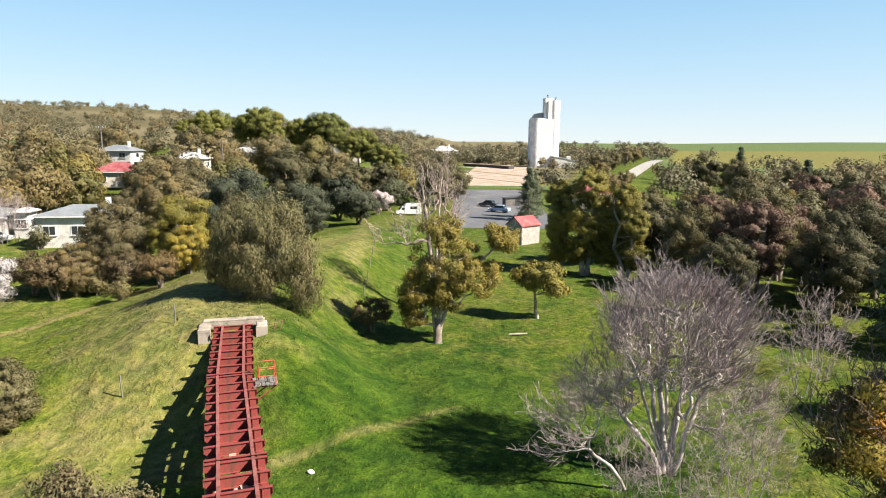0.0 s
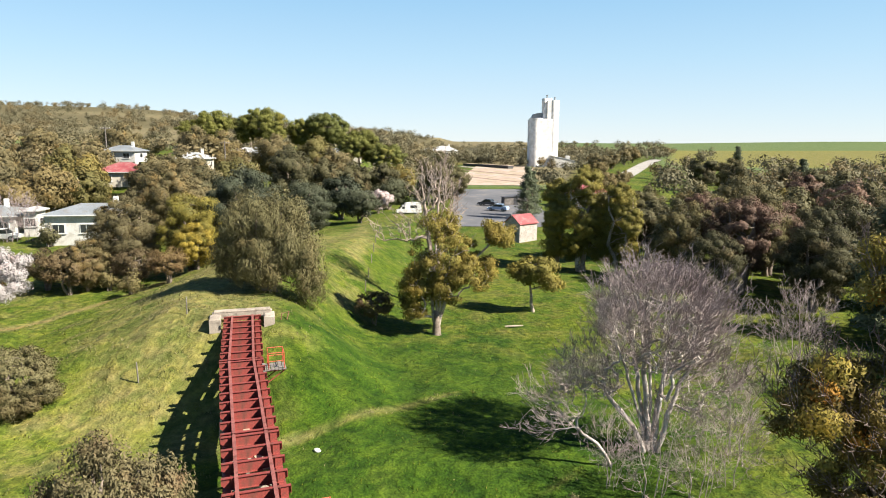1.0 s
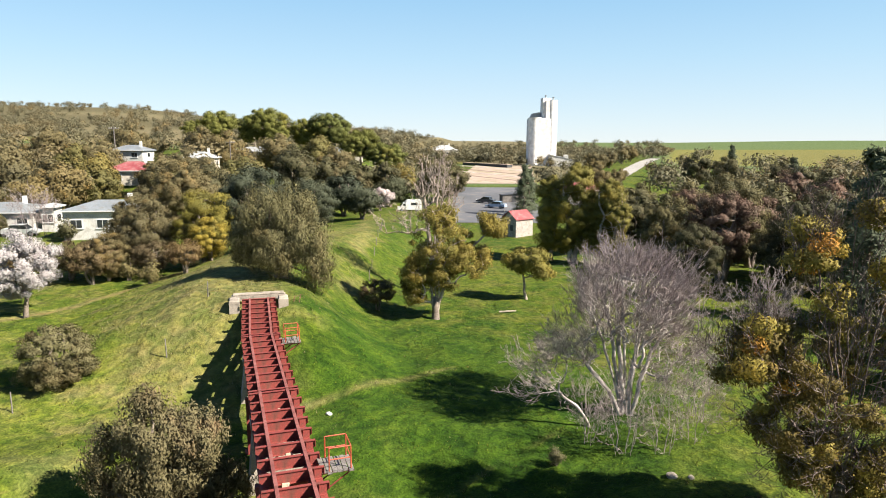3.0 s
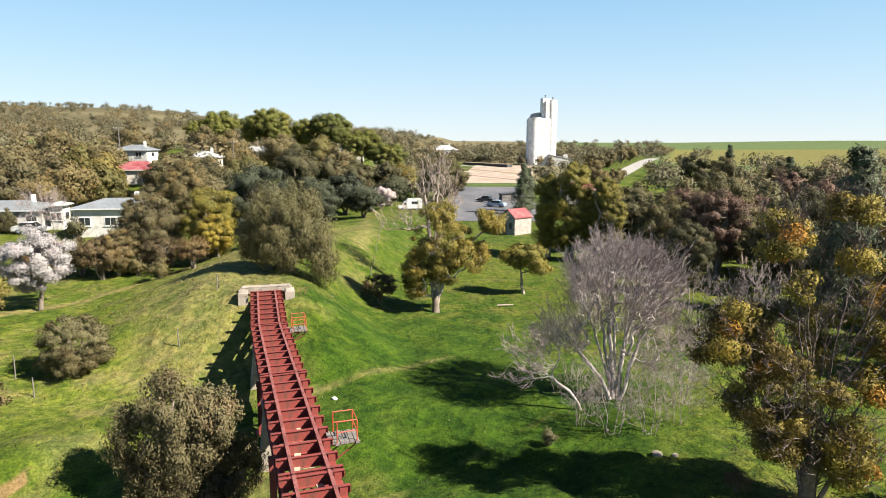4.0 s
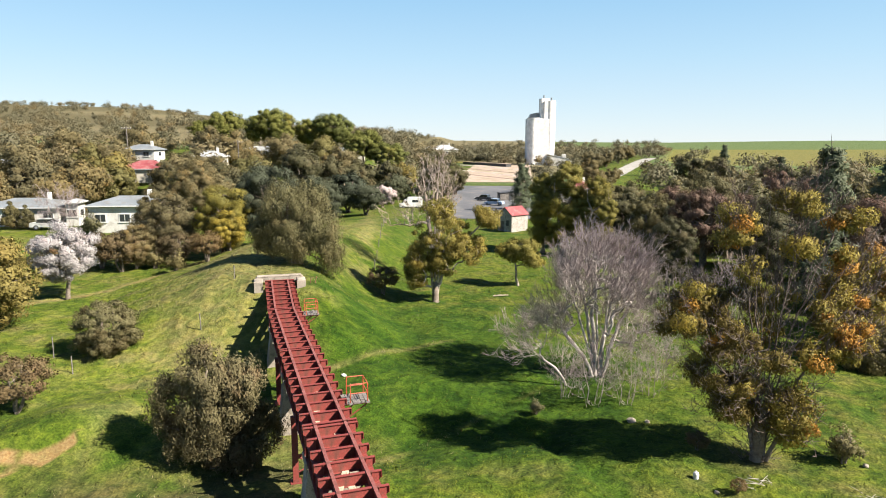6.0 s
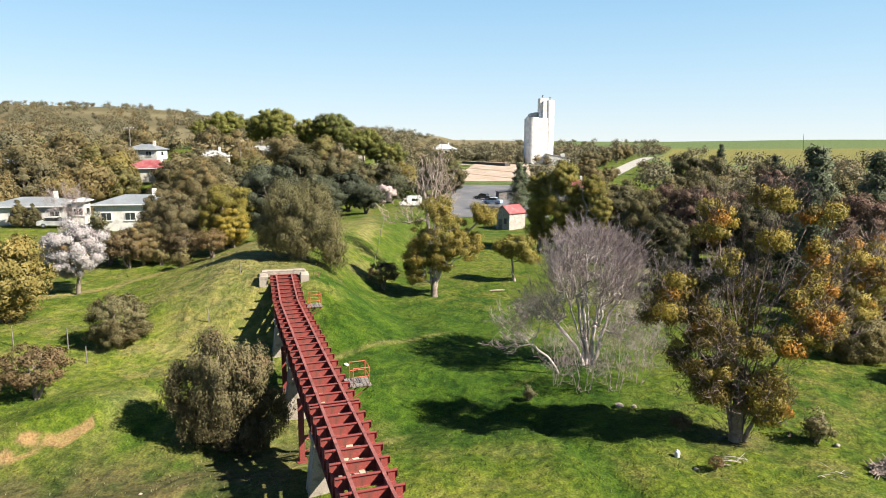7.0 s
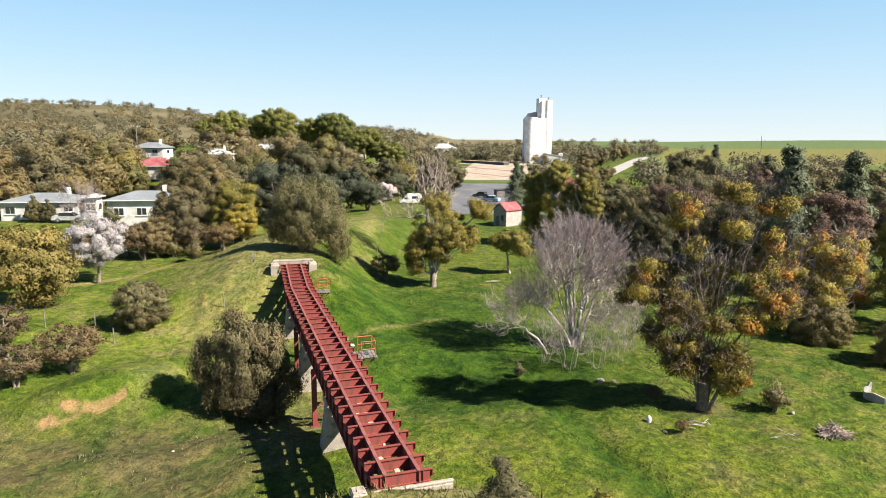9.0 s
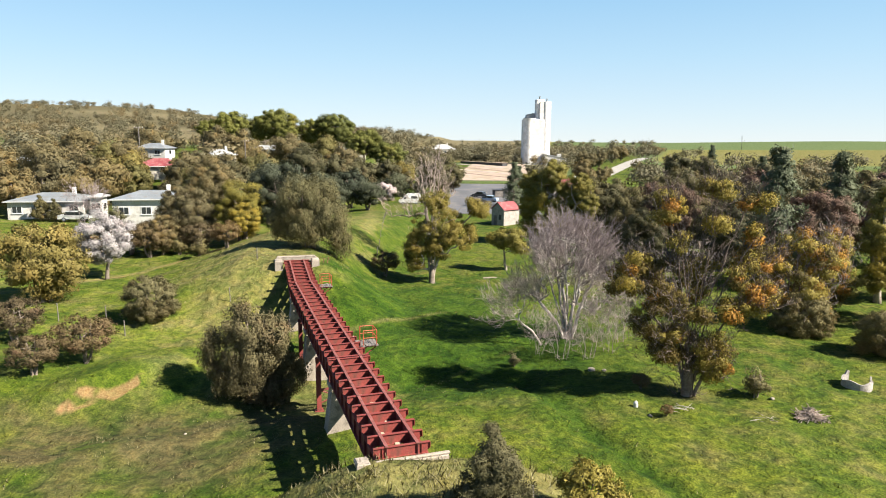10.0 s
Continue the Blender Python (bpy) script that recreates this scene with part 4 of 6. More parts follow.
def fir(name, h, w, seed, mat, per=60, leaf=(0.42, 0.12)):
    """A conifer: straight stem, tiers of drooping boughs with ragged ends."""
    rng = np.random.RandomState(seed)
    root = new(name)
    root.empty_display_size = 0.3
    kit = Kit().tube([(0, 0, -0.3), (0.05, 0, h * 0.5), (0, 0.05, h)], [0.02 * h, 0.013 * h, 0.02], 7)
    pc, pd = [], []
    tiers = int(h * 1.5)
    for i in range(tiers):
        t = (i + rng.uniform(0, 0.6)) / tiers
        z = h * (0.08 + 0.92 * t)
        reach = w / 2 * (1 - t) ** 0.65 * rng.uniform(0.75, 1.15) + 0.25
        for k in range(7):
            a = 6.28 * k / 7 + rng.uniform(0, 6.28)
            rr = reach * rng.uniform(0.55, 1.1)
            end = np.array((math.cos(a) * rr, math.sin(a) * rr, z + rr * rng.uniform(-0.15, 0.25)))
            kit.tube([(0, 0, z), tuple(end * (0.5, 0.5, 1)), tuple(end)], [0.04, 0.025, 0.008], 3, False)
            s = rng.uniform(0.2, 1.0, (per, 1)) ** 0.6
            q = np.array((0, 0, z)) * (1 - s) + end * s + rng.normal(0, 0.16 + 0.05 * reach, (per, 3))
            d = np.tile(np.array((math.cos(a), math.sin(a), 0.5)), (per, 1))
            pc.append(q)
            pd.append(d)
    part("trunk", kit, BARK, root)
    part("crown", leaf_mesh("crown", np.concatenate(pc), np.concatenate(pd), leaf[0], leaf[1], mat, rng, 0.2), mat, root)
    return root


# the large gum beside the creek
BIG = [(-1.8, -0.2, 4.6, 1.5, 1.7, 2.4, 62), (-0.6, 0.6, 3.0, 1.2, 1.2, 1.2, 20), (-4.0, 0.1, 6.9, 0.9, 1.2, 0.9, 15), (-3.1, 0.2, 8.0, 0.8, 0.9, 0.5, 8), (1.2, -0.4, 2.5, 0.9, 0.9, 1.5, 34), (2.3, -0.3, 5.2, 0.8, 0.9, 0.7, 12),
       (3.8, 0.2, 5.9, 1.0, 1.1, 1.0, 20), (3.7, 0.5, 8.1, 1.0, 0.9, 0.8, 14), (2.4, -0.2, 7.2, 0.6, 0.7, 0.5, 7), (3.2, 0.0, 9.6, 0.4, 0.5, 0.5, 5), (3.1, 0.2, 11.3, 0.8, 0.7, 0.45, 8), (1.0, 0.3, 12.1, 0.95, 0.9, 0.5, 12),
       (1.1, -0.2, 10.0, 0.5, 0.5, 0.7, 6), (-1.7, 0.2, 11.0, 0.95, 0.9, 0.9, 15), (-1.1, -0.3, 9.1, 0.5, 0.5, 0.4, 4), (0.3, -0.9, 5.2, 0.5, 0.4, 0.5, 5), (0.2, 1.4, 6.6, 2.2, 0.8, 1.8, 24), (-2.4, 0.6, 6.9, 1.0, 0.9, 0.9, 10)]
big_gum = bare_tree("gum_tree", [((0.1, 0.05), (1.9, 0.1, 13.2)), ((-0.1, 0.1), (-0.2, 0.4, 12.4)), ((0.12, -0.1), (2.9, -0.3, 11.8)), ((0.05, 0.12), (1.1, 0.9, 12.4)), ((0.1, 0), (3.4, -0.4, 9.8)), ((-0.12, 0), (-1.8, 0.2, 11.4)), ((0.15, 0), (4.0, 0.3, 6.6)), ((-0.1, -0.1), (-1.1, -0.6, 9.4)), ((-0.15, 0), (-4.4, -0.3, 7.0)), ((0.1, -0.15), (0.6, -0.8, 10.6)), ((-0.1, 0.05), (-3.3, 0.2, 8.6)), ((0.2, -0.1), (1.4, -0.5, 3.4)), ((-0.05, -0.12), (-0.7, -0.7, 8.2)), ((0.05, -0.05), (0.3, -0.5, 11.4)), ((0.12, 0.05), (2.3, 0.5, 10.4)), ((-0.02, 0.1), (-0.9, 0.7, 10.6)), ((0.06, -0.1), (1.5, -0.7, 8.4)), ((-0.08, -0.02), (-1.5, -0.3, 7.6))],
                    BIG, 11, STEM, 0.012, 2, 1.0, 0.55, 0.8, thick=0.8, bole=(0.20, 2.0), more=0.75, bend=2.0, twiggy=1.0, wander=0.05)
# dark olive low left paints the shaded side; brighter leaves right and top, some truly turned
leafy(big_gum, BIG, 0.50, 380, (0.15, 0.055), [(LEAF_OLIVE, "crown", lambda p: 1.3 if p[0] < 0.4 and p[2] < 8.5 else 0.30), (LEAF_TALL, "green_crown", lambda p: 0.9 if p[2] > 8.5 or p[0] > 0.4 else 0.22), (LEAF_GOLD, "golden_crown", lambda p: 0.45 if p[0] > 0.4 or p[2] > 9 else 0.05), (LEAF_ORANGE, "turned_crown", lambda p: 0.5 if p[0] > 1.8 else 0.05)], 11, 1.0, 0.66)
part("bole", Kit().tube([(0, 0, -0.4), (0.02, 0, 0.05), (0, 0.02, 0.7), (0.03, 0, 1.6), (0.06, 0, 2.6)], [0.46, 0.33, 0.29, 0.27, 0.2], 12), TAN_BARK, big_gum, "pale tan lower trunk", smooth=True)
part("side_stem", Kit().tube([(0.25, -0.1, -0.3), (0.5, -0.15, 0.5), (0.8, -0.2, 1.3), (0.9, -0.2, 2.2)], [0.14, 0.11, 0.09, 0.06], 8), TAN_BARK, big_gum, "pale tan leaning side stem", smooth=True)
plant(big_gum, 27.0, -18.2, "large multi-stemmed gum tree with olive and orange foliage")
# the golden gum below the embankment
GOLDEN = [(0.7, 0, 6.3, 2.7, 2.4, 2.4, 60), (4.7, 0.3, 7.9, 1.3, 1.3, 0.9, 20), (-1.6, -0.2, 3.3, 1.2, 1.5, 2.1, 48), (0.8, -0.9, 3.7, 1.5, 0.7, 1.1, 16), (3.0, 0, 5.1, 1.7, 1.6, 1.5, 30), (0.2, 0, 8.7, 1.5, 1.5, 0.8, 18), (0.2, 0.8, 3.6, 1.6, 1.2, 1.4, 22)]
gum = bare_tree("gum_tree", [((0, 0), (0.2, 0, 8.8)), ((0.08, 0), (4.3, 0, 7.4)), ((-0.08, 0), (-1.3, 0.2, 6.4)), ((0.05, -0.1), (2.0, -0.2, 8.0))], GOLDEN, 23, GUM_BARK, 0.015, 1, 0.6, 0.6, 0.6, thick=1.15, bole=(0.27, 1.7), more=0.0, bend=2.0, twiggy=0.4, wander=0.06)
# gold grows towards +x, painting the sunlit side; olive low down darkens the rest
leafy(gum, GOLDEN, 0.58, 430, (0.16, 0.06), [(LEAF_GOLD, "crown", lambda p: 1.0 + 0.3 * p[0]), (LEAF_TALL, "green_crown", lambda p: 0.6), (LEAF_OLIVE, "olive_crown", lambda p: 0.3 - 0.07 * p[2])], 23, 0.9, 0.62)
part("bole", Kit().tube([(0, 0, -0.4), (0.01, 0, 0.1), (0, 0.02, 0.9), (0.03, 0, 1.9)], [0.5, 0.34, 0.29, 0.22], 12), BARK, gum, "rough brown lower trunk", smooth=True)
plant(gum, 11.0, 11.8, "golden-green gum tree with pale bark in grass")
dead_top = bare_tree("dead_tree", [((0, 0), (0.6, 0, 12.6)), ((0.2, 0.1), (-1.2, 0.3, 11.2)), ((-0.2, 0), (2.1, 0, 10.6)), ((0.1, 0.1), (1.2, 0.2, 12.0))], [(0.4, 0, 9.6, 2.2, 1.8, 3.4, 90), (-3.0, 0, 6.6, 2.8, 1.2, 1.2, 26)], 5, PINK_TWIG, 0.022, 2, 1.0, 0.4, 0.9, thick=1.3)
plant(dead_top, 10.4, 22.5, "tall bare dead tree with thin pale branches")
small_gum = make_tree("gum_tree", [(0.1, 0, 3.9, 1.9, 1.8, 1.1, 34), (1.5, 0, 2.8, 1.0, 1.0, 0.8, 12), (-1.2, 0, 3.6, 0.8, 0.8, 0.5, 6)], 0.6, 260, (0.22, 0.10), GUM_BARK, LEAF_TALL, 31, trunk=0.17, fork=0.35, droop=0.6, limbs=20, lean=(-0.4, 0))
plant(small_gum, 19.2, 18.9, "small gum tree with a pale leaning trunk")
# bare tree
bare = bare_tree("bare_tree", [((0, 0), (-0.9, 0.1, 7.6)), ((0.1, 0.1), (-0.3, 0.4, 8.0)), ((-0.15, 0.1), (-2.4, -0.2, 6.8)), ((0.3, -0.1), (0.8, 0.2, 7.4)), ((0.35, -0.2), (2.6, 0.0, 6.2)), ((0.2, 0.2), (1.8, 1.2, 7.2)), ((-0.1, 0.25), (-1.2, 1.5, 7.2)), ((-0.2, -0.2), (-3.8, -0.3, 4.6)), ((-2.0, -1.2), (-6.2, -1.5, 3.3))],
                 [(0.1, 0, 6.2, 2.9, 2.8, 2.3, 400), (-2.7, -0.3, 3.8, 1.5, 1.6, 0.9, 75), (1.9, 0, 3.6, 1.8, 1.8, 1.6, 80), (-4.6, -1.3, 2.4, 1.7, 0.8, 1.0, 26)], 8, TWIG, 0.0100, 4, 1.05, 0.33, 0.55, thick=1.3, more=0.42, bend=1.5, fine=TWIG_FINE, wander=0.04, loose=0.4)
plant(bare, 21.8, -7.2, "wide leafless grey tree with dense fine twigs", size=1.0)
sapling = bare_tree("bare_sapling", [((0, 0), (0.1, 0, 3.6)), ((0.3, 0.2), (0.8, 0.4, 3.1)), ((-0.3, 0.1), (-0.9, 0.3, 2.9)), ((0.1, -0.3), (0.3, -1.0, 2.7)), ((-0.5, -0.2), (-1.4, -0.4, 2.4))], [(0, 0, 2.5, 1.5, 1.3, 1.3, 44)], 12, TWIG_FINE, 0.0075, 3, 0.7, 0.28, 0.7, thick=0.85, fine=TWIG_FINE)
plant(sapling, 21.0, -11.2, "leafless grey saplings in grass", "sapling", "bare saplings")
for i, (x, y, sz) in enumerate([(22.8, -11.4, 0.9), (19.4, -9.8, 0.8), (24.2, -10.4, 0.9), (25.4, -8.0, 1.1), (30.0, 4.0, 1.3), (33.0, 2.0, 1.2), (36, 6, 1.3)]):
    again(sapling, x, y, 70 * i, sz)
# tree beside the bridge
brown = make_tree("gum_tree", [(-0.1, 0, 5.0, 1.6, 1.6, 1.4, 44), (-2.3, 0, 3.5, 0.9, 1.2, 1.4, 24), (1.7, 0.3, 4.7, 1.0, 1.3, 1.3, 26), (0.6, 0.5, 2.3, 2.2, 1.8, 1.2, 46), (2.6, 0.8, 1.7, 1.2, 1.5, 1.3, 28), (-0.5, 0, 6.5, 0.7, 0.7, 0.3, 6), (-0.4, -0.4, 3.2, 1.4, 1.2, 1.2, 20), (-0.9, -0.2, 1.5, 1.7, 1.3, 1.0, 34), (1.2, -0.6, 1.0, 1.6, 1.0, 0.8, 26)], 0.5, 300, (0.16, 0.055), BARK, LEAF_PINKISH, 41, trunk=0.2, fork=0.15, stems=3, droop=2.0, gap=0.75, flat=1.3, limbs=40)
plant(brown, 1.0, -17.2, "brownish olive gum tree beside the steel bridge", size=0.9)
# round bush, blossom tree and neighbours on the left
bush = make_tree("round_bush", [(0, 0, 1.75, 2.35, 2.35, 1.95, 170), (0, 0, 0.7, 2.5, 2.5, 0.6, 60)], 0.40, 230, (0.13, 0.05), BARK, LEAF_GREY, 51, trunk=0.12, fork=0.08, stems=3, gap=0.75)
plant(bush, -10.8, -4.6, "rounded grey-green bush on the grassy slope", "bush", size=0.93)
blossom = make_tree("blossom_tree", crown_of(7.1, 1.2, 6.5, 80, 0.65), 0.6, 560, (0.105, 0.085), BARK, BLOSSOM, 57, trunk=0.2, fork=0.16, stems=1, gap=0.7, limbs=40)
plant(blossom, -21.3, 8.4, "white blossoming almond tree in grass", "tree")
yellow_left = make_tree("wattle_tree", crown_of(7.4, 0.1, 7.8, 100, 0.9), 0.9, 280, (0.22, 0.12), BARK, LEAF_WATTLE, 61, trunk=0.2, fork=0.15, stems=2, gap=0.7)
plant(yellow_left, -21.6, -1.0, "rounded yellow-green wattle tree", "tree")
brown_bush = make_tree("brown_bush", crown_of(3.4, 0.5, 4.3, 76, 0.42), 0.40, 130, (0.15, 0.06), BARK, LEAF_SHRUB, 63, trunk=0.1, fork=0.1, stems=3, gap=0.7)
plant(brown_bush, -10.9, -14.0, "low brown spreading bush in grass", "bush", "brown bushes")
again(brown_bush, -12.4, -17.0, 80, 0.8)
again(brown_bush, -16.8, -12.0, 160, 1.0)
again(brown_bush, 6.0, 13.2, 40, 0.85)
low_shrub = make_tree("grey_shrub", crown_of(1.9, 0.1, 1.9, 18, 0.4), 0.4, 150, (0.13, 0.06), BARK, LEAF_GREY, 67, trunk=0.05, fork=0.05, stems=4, gap=0.6)
plant(low_shrub, 31.0, -18.3, "small grey-green shrub in the paddock", "shrub", "grey shrubs")
again(bush, 40.4, -5.0, 30, 0.92)
again(bush, 43.6, -10.5, 120, 0.95)
again(low_shrub, 17.5, -12.0, 60, 0.55)
again(brown_bush, 24.9, -21.2, 20, 0.2, "dead brown scrub in the paddock")
again(brown_bush, 24.6, -17.3, 130, 0.3, "dead brown scrub in the paddock")
# near end of the bridge
near_fir = make_tree("young_conifer", [(0, 0, 0.9, 1.35, 1.3, 0.7, 56), (0, 0, 1.9, 0.85, 0.85, 0.7, 26), (0, 0, 2.8, 0.3, 0.3, 0.5, 8)], 0.32, 200, (0.22, 0.03), BARK, LEAF_DARK, 71, trunk=0.07, fork=0.1, gap=0.6)
plant(near_fir, 14.6, -37.0, "young dark green conifer beside the bridge end", "tree", size=0.95)
near_yellow = make_tree("yellow_bush", crown_of(2.2, 0.2, 2.6, 48, 0.34), 0.34, 200, (0.13, 0.05), BARK, LEAF_YELLOW, 73, trunk=0.06, fork=0.1, stems=3, gap=0.6)
plant(near_yellow, 17.55, -36.5, "golden leaved bush beside the track bank", "bush", size=0.95)
# embankment trees
pepper = make_tree("pepper_tree", [(-0.6, 0, 4.6, 2.5, 2.6, 2.2, 50), (1.3, 0, 5.2, 1.6, 1.8, 1.5, 18), (2.3, -0.8, 2.8, 1.4, 1.5, 1.7, 24), (3.1, -0.6, 0.7, 1.1, 1.3, 1.4, 18), (-2.7, -0.4, 2.4, 1.0, 1.2, 1.6, 18), (0.0, -1.7, 2.0, 1.7, 0.9, 1.5, 20), (-0.4, 0.8, 2.2, 2.6, 1.6, 1.6, 26)], 0.72, 400, (0.21, 0.055), BARK, LEAF_PEPPER, 81, trunk=0.3, fork=0.2, stems=2, droop=2.4, gap=0.95, flat=1.3, limbs=40)
plant(pepper, -0.9, 8.4, "dense drooping green pepper tree behind the abutment")
tall_tree = make_tree("gum_tree", [(0.2, 0, 9.8, 1.7, 1.7, 2.3, 34), (2.0, 0, 6.6, 1.3, 1.4, 1.7, 22), (-1.8, 0.2, 7.0, 1.2, 1.4, 1.9, 22), (1.3, 0, 3.2, 1.4, 1.4, 1.7, 20), (-1.2, 0, 3.0, 1.3, 1.3, 1.6, 18), (0.2, -0.8, 5.2, 1.2, 0.8, 1.4, 12)], 0.75, 420, (0.22, 0.09), GUM_BARK, LEAF_TALL, 83, trunk=0.3, fork=0.2, stems=2, droop=0.7, gap=0.85, limbs=36)
dark_tree = make_tree("gum_tree", crown_of(11.5, 0.4, 9.5, 100, 1.0), 0.95, 430, (0.23, 0.10), BARK, LEAF_DARK, 85, trunk=0.3, fork=0.2, stems=2, droop=0.6, gap=0.7)
olive_tree = make_tree("gum_tree", crown_of(10.5, 0.4, 9.0, 96, 1.0), 0.95, 430, (0.23, 0.10), BARK, LEAF_BROWN, 87, trunk=0.3, fork=0.2, stems=2, droop=0.6, gap=0.7)
soft_tree = make_tree("pepper_tree", crown_of(8.8, 0.2, 9.5, 90, 1.0), 0.95, 430, (0.23, 0.10), BARK, LEAF_DEEP, 89, trunk=0.3, fork=0.2, stems=2, droop=1.4, gap=0.7)
gold_tree = make_tree("wattle_tree", crown_of(10.6, 0.3, 8.8, 96, 0.95), 0.9, 430, (0.23, 0.10), BARK, LEAF_YELLOW, 91, trunk=0.28, fork=0.2, stems=2, gap=0.7)
rust_tree = make_tree("turned_tree", crown_of(10.0, 2.0, 8.0, 70, 0.85), 0.8, 380, (0.23, 0.10), BARK, LEAF_RUST, 93, trunk=0.28, fork=0.2, stems=3, gap=0.7, extra_bare=20)
TURNED = [(0, 0, 3.4, 3.2, 2.6, 1.9, 40), (-1.8, 0, 5.2, 1.4, 1.4, 1.2, 16), (2.0, 0.2, 5.6, 1.4, 1.4, 1.2, 16), (0.4, 0.6, 1.5, 2.8, 2.2, 1.0, 24), (0.2, 0, 7.0, 1.2, 1.2, 0.8, 8)]
orange_tree = bare_tree("gum_tree", [((0, 0), (0.4, 0, 8.4)), ((0.1, 0.1), (2.2, 0.2, 8.0)), ((-0.1, 0), (-1.6, 0.1, 8.6)), ((0.1, -0.1), (3.2, -0.2, 5.6)), ((-0.15, 0.1), (-3.0, 0.2, 5.8)), ((0, 0.15), (0.9, 1.2, 8.0))], TURNED, 95, STEM, 0.014, 2, 1.1, 0.55, 0.8, thick=1.0, bole=(0.22, 1.2), more=0.2, bend=1.7, wander=0.05, fine=TWIG_FINE)
leafy(orange_tree, TURNED, 0.6, 300, (0.19, 0.08), [(LEAF_TALL, "crown", lambda p: 0.8), (LEAF_OLIVE, "olive_crown", lambda p: 0.5), (LEAF_ORANGE, "turned_crown", lambda p: 0.7), (LEAF_GOLD, "golden_crown", lambda p: 0.25)], 95, 0.8, 0.7)
pine = make_tree("pine_tree", [(0, 0, 11.6, 6.6, 6.4, 3.4, 120), (-3.5, 1, 8.6, 3.2, 3.4, 2.2, 34), (3.6, -1, 8.2, 3.2, 3.2, 2.2, 34)], 1.05, 300, (0.40, 0.12), BARK, LEAF_PINE, 97, trunk=0.5, fork=0.35, stems=1, gap=0.8, flat=0.75, limbs=40)
big_fir = fir("conifer_tree", 14.5, 7.0, 99, LEAF_FIR, 60, (0.5, 0.14))

# the same kinds as they stand farther off
dark_far = make_tree("gum_tree", crown_of(10.5, 0.6, 9.8, 40, 1.5), 1.35, 300, (0.42, 0.25), BARK, LEAF_DARK, 185, trunk=0.3, fork=0.2, stems=2, gap=0.65, limbs=14)
olive_far = make_tree("gum_tree", crown_of(9.5, 0.5, 9.8, 40, 1.5), 1.35, 300, (0.42, 0.25), BARK, LEAF_BROWN, 187, trunk=0.3, fork=0.2, stems=2, gap=0.65, limbs=14)
soft_far = make_tree("pepper_tree", crown_of(8.5, 0.3, 9.8, 40, 1.5), 1.35, 300, (0.42, 0.25), BARK, LEAF_DEEP, 189, trunk=0.3, fork=0.2, stems=2, gap=0.65, limbs=12)
gold_far = make_tree("wattle_tree", crown_of(9.5, 0.6, 9.2, 38, 1.45), 1.3, 300, (0.42, 0.25), BARK, LEAF_WATTLE, 191, trunk=0.28, fork=0.2, stems=2, gap=0.65, limbs=12)
rust_far = make_tree("turned_tree", crown_of(10.0, 1.0, 9.2, 38, 1.4), 1.25, 290, (0.40, 0.24), BARK, LEAF_RUST, 193, trunk=0.28, fork=0.2, stems=3, gap=0.65, extra_bare=10, limbs=14)
plant(dark_far, -18.5, 85, "dense dark green gum tree beyond the track", group="far dark gums")
plant(olive_far, -48, 58, "golden-brown gum tree among the town houses", group="far olive gums")
plant(soft_far, -12, 64, "deep green pepper tree beside the grass track", group="far pepper trees")
plant(gold_far, -27, 80, "golden wattle tree among the town houses", group="far wattles")
plant(rust_far, 61, 44, "rusty brown gum tree in the tree belt", group="far rusty trees")
plant(tall_tree, 27.0, 37.5, "tall olive-gold gum tree beside the yard", group="tall gums")
again(tall_tree, 30.8, 36.0, 140, 0.86)
again(tall_tree, 24.4, 40.0, 250, 0.88)
again(tall_tree, 53.0, 5.5, 40, 0.9)
plant(dark_tree, 36.0, 30.0, "dense dark olive gum tree", group="dark gums", size=0.8)
plant(rust_tree, 40.5, 27.0, "gum tree with rusty brown foliage", group="rusty trees")
plant(olive_tree, -19.0, 25.0, "brownish olive gum tree on the town side", group="olive gums", size=0.76)
plant(soft_tree, -9.0, 29.0, "deep green drooping pepper tree", group="pepper trees")
plant(gold_tree, -13.2, 25.5, "bright yellow flowering wattle tree", group="wattles", size=0.80)
plant(orange_tree, 40.6, -3.0, "gum tree with orange turned leaves and bare stems", group="orange gums")
plant(pine, -41.0, 145.0, "broad umbrella pine on the rise", group="pines")
plant(big_fir, 45.2, 10.6, "tall dark conifer at the paddock edge", group="conifers")
r_t = random.Random(17)
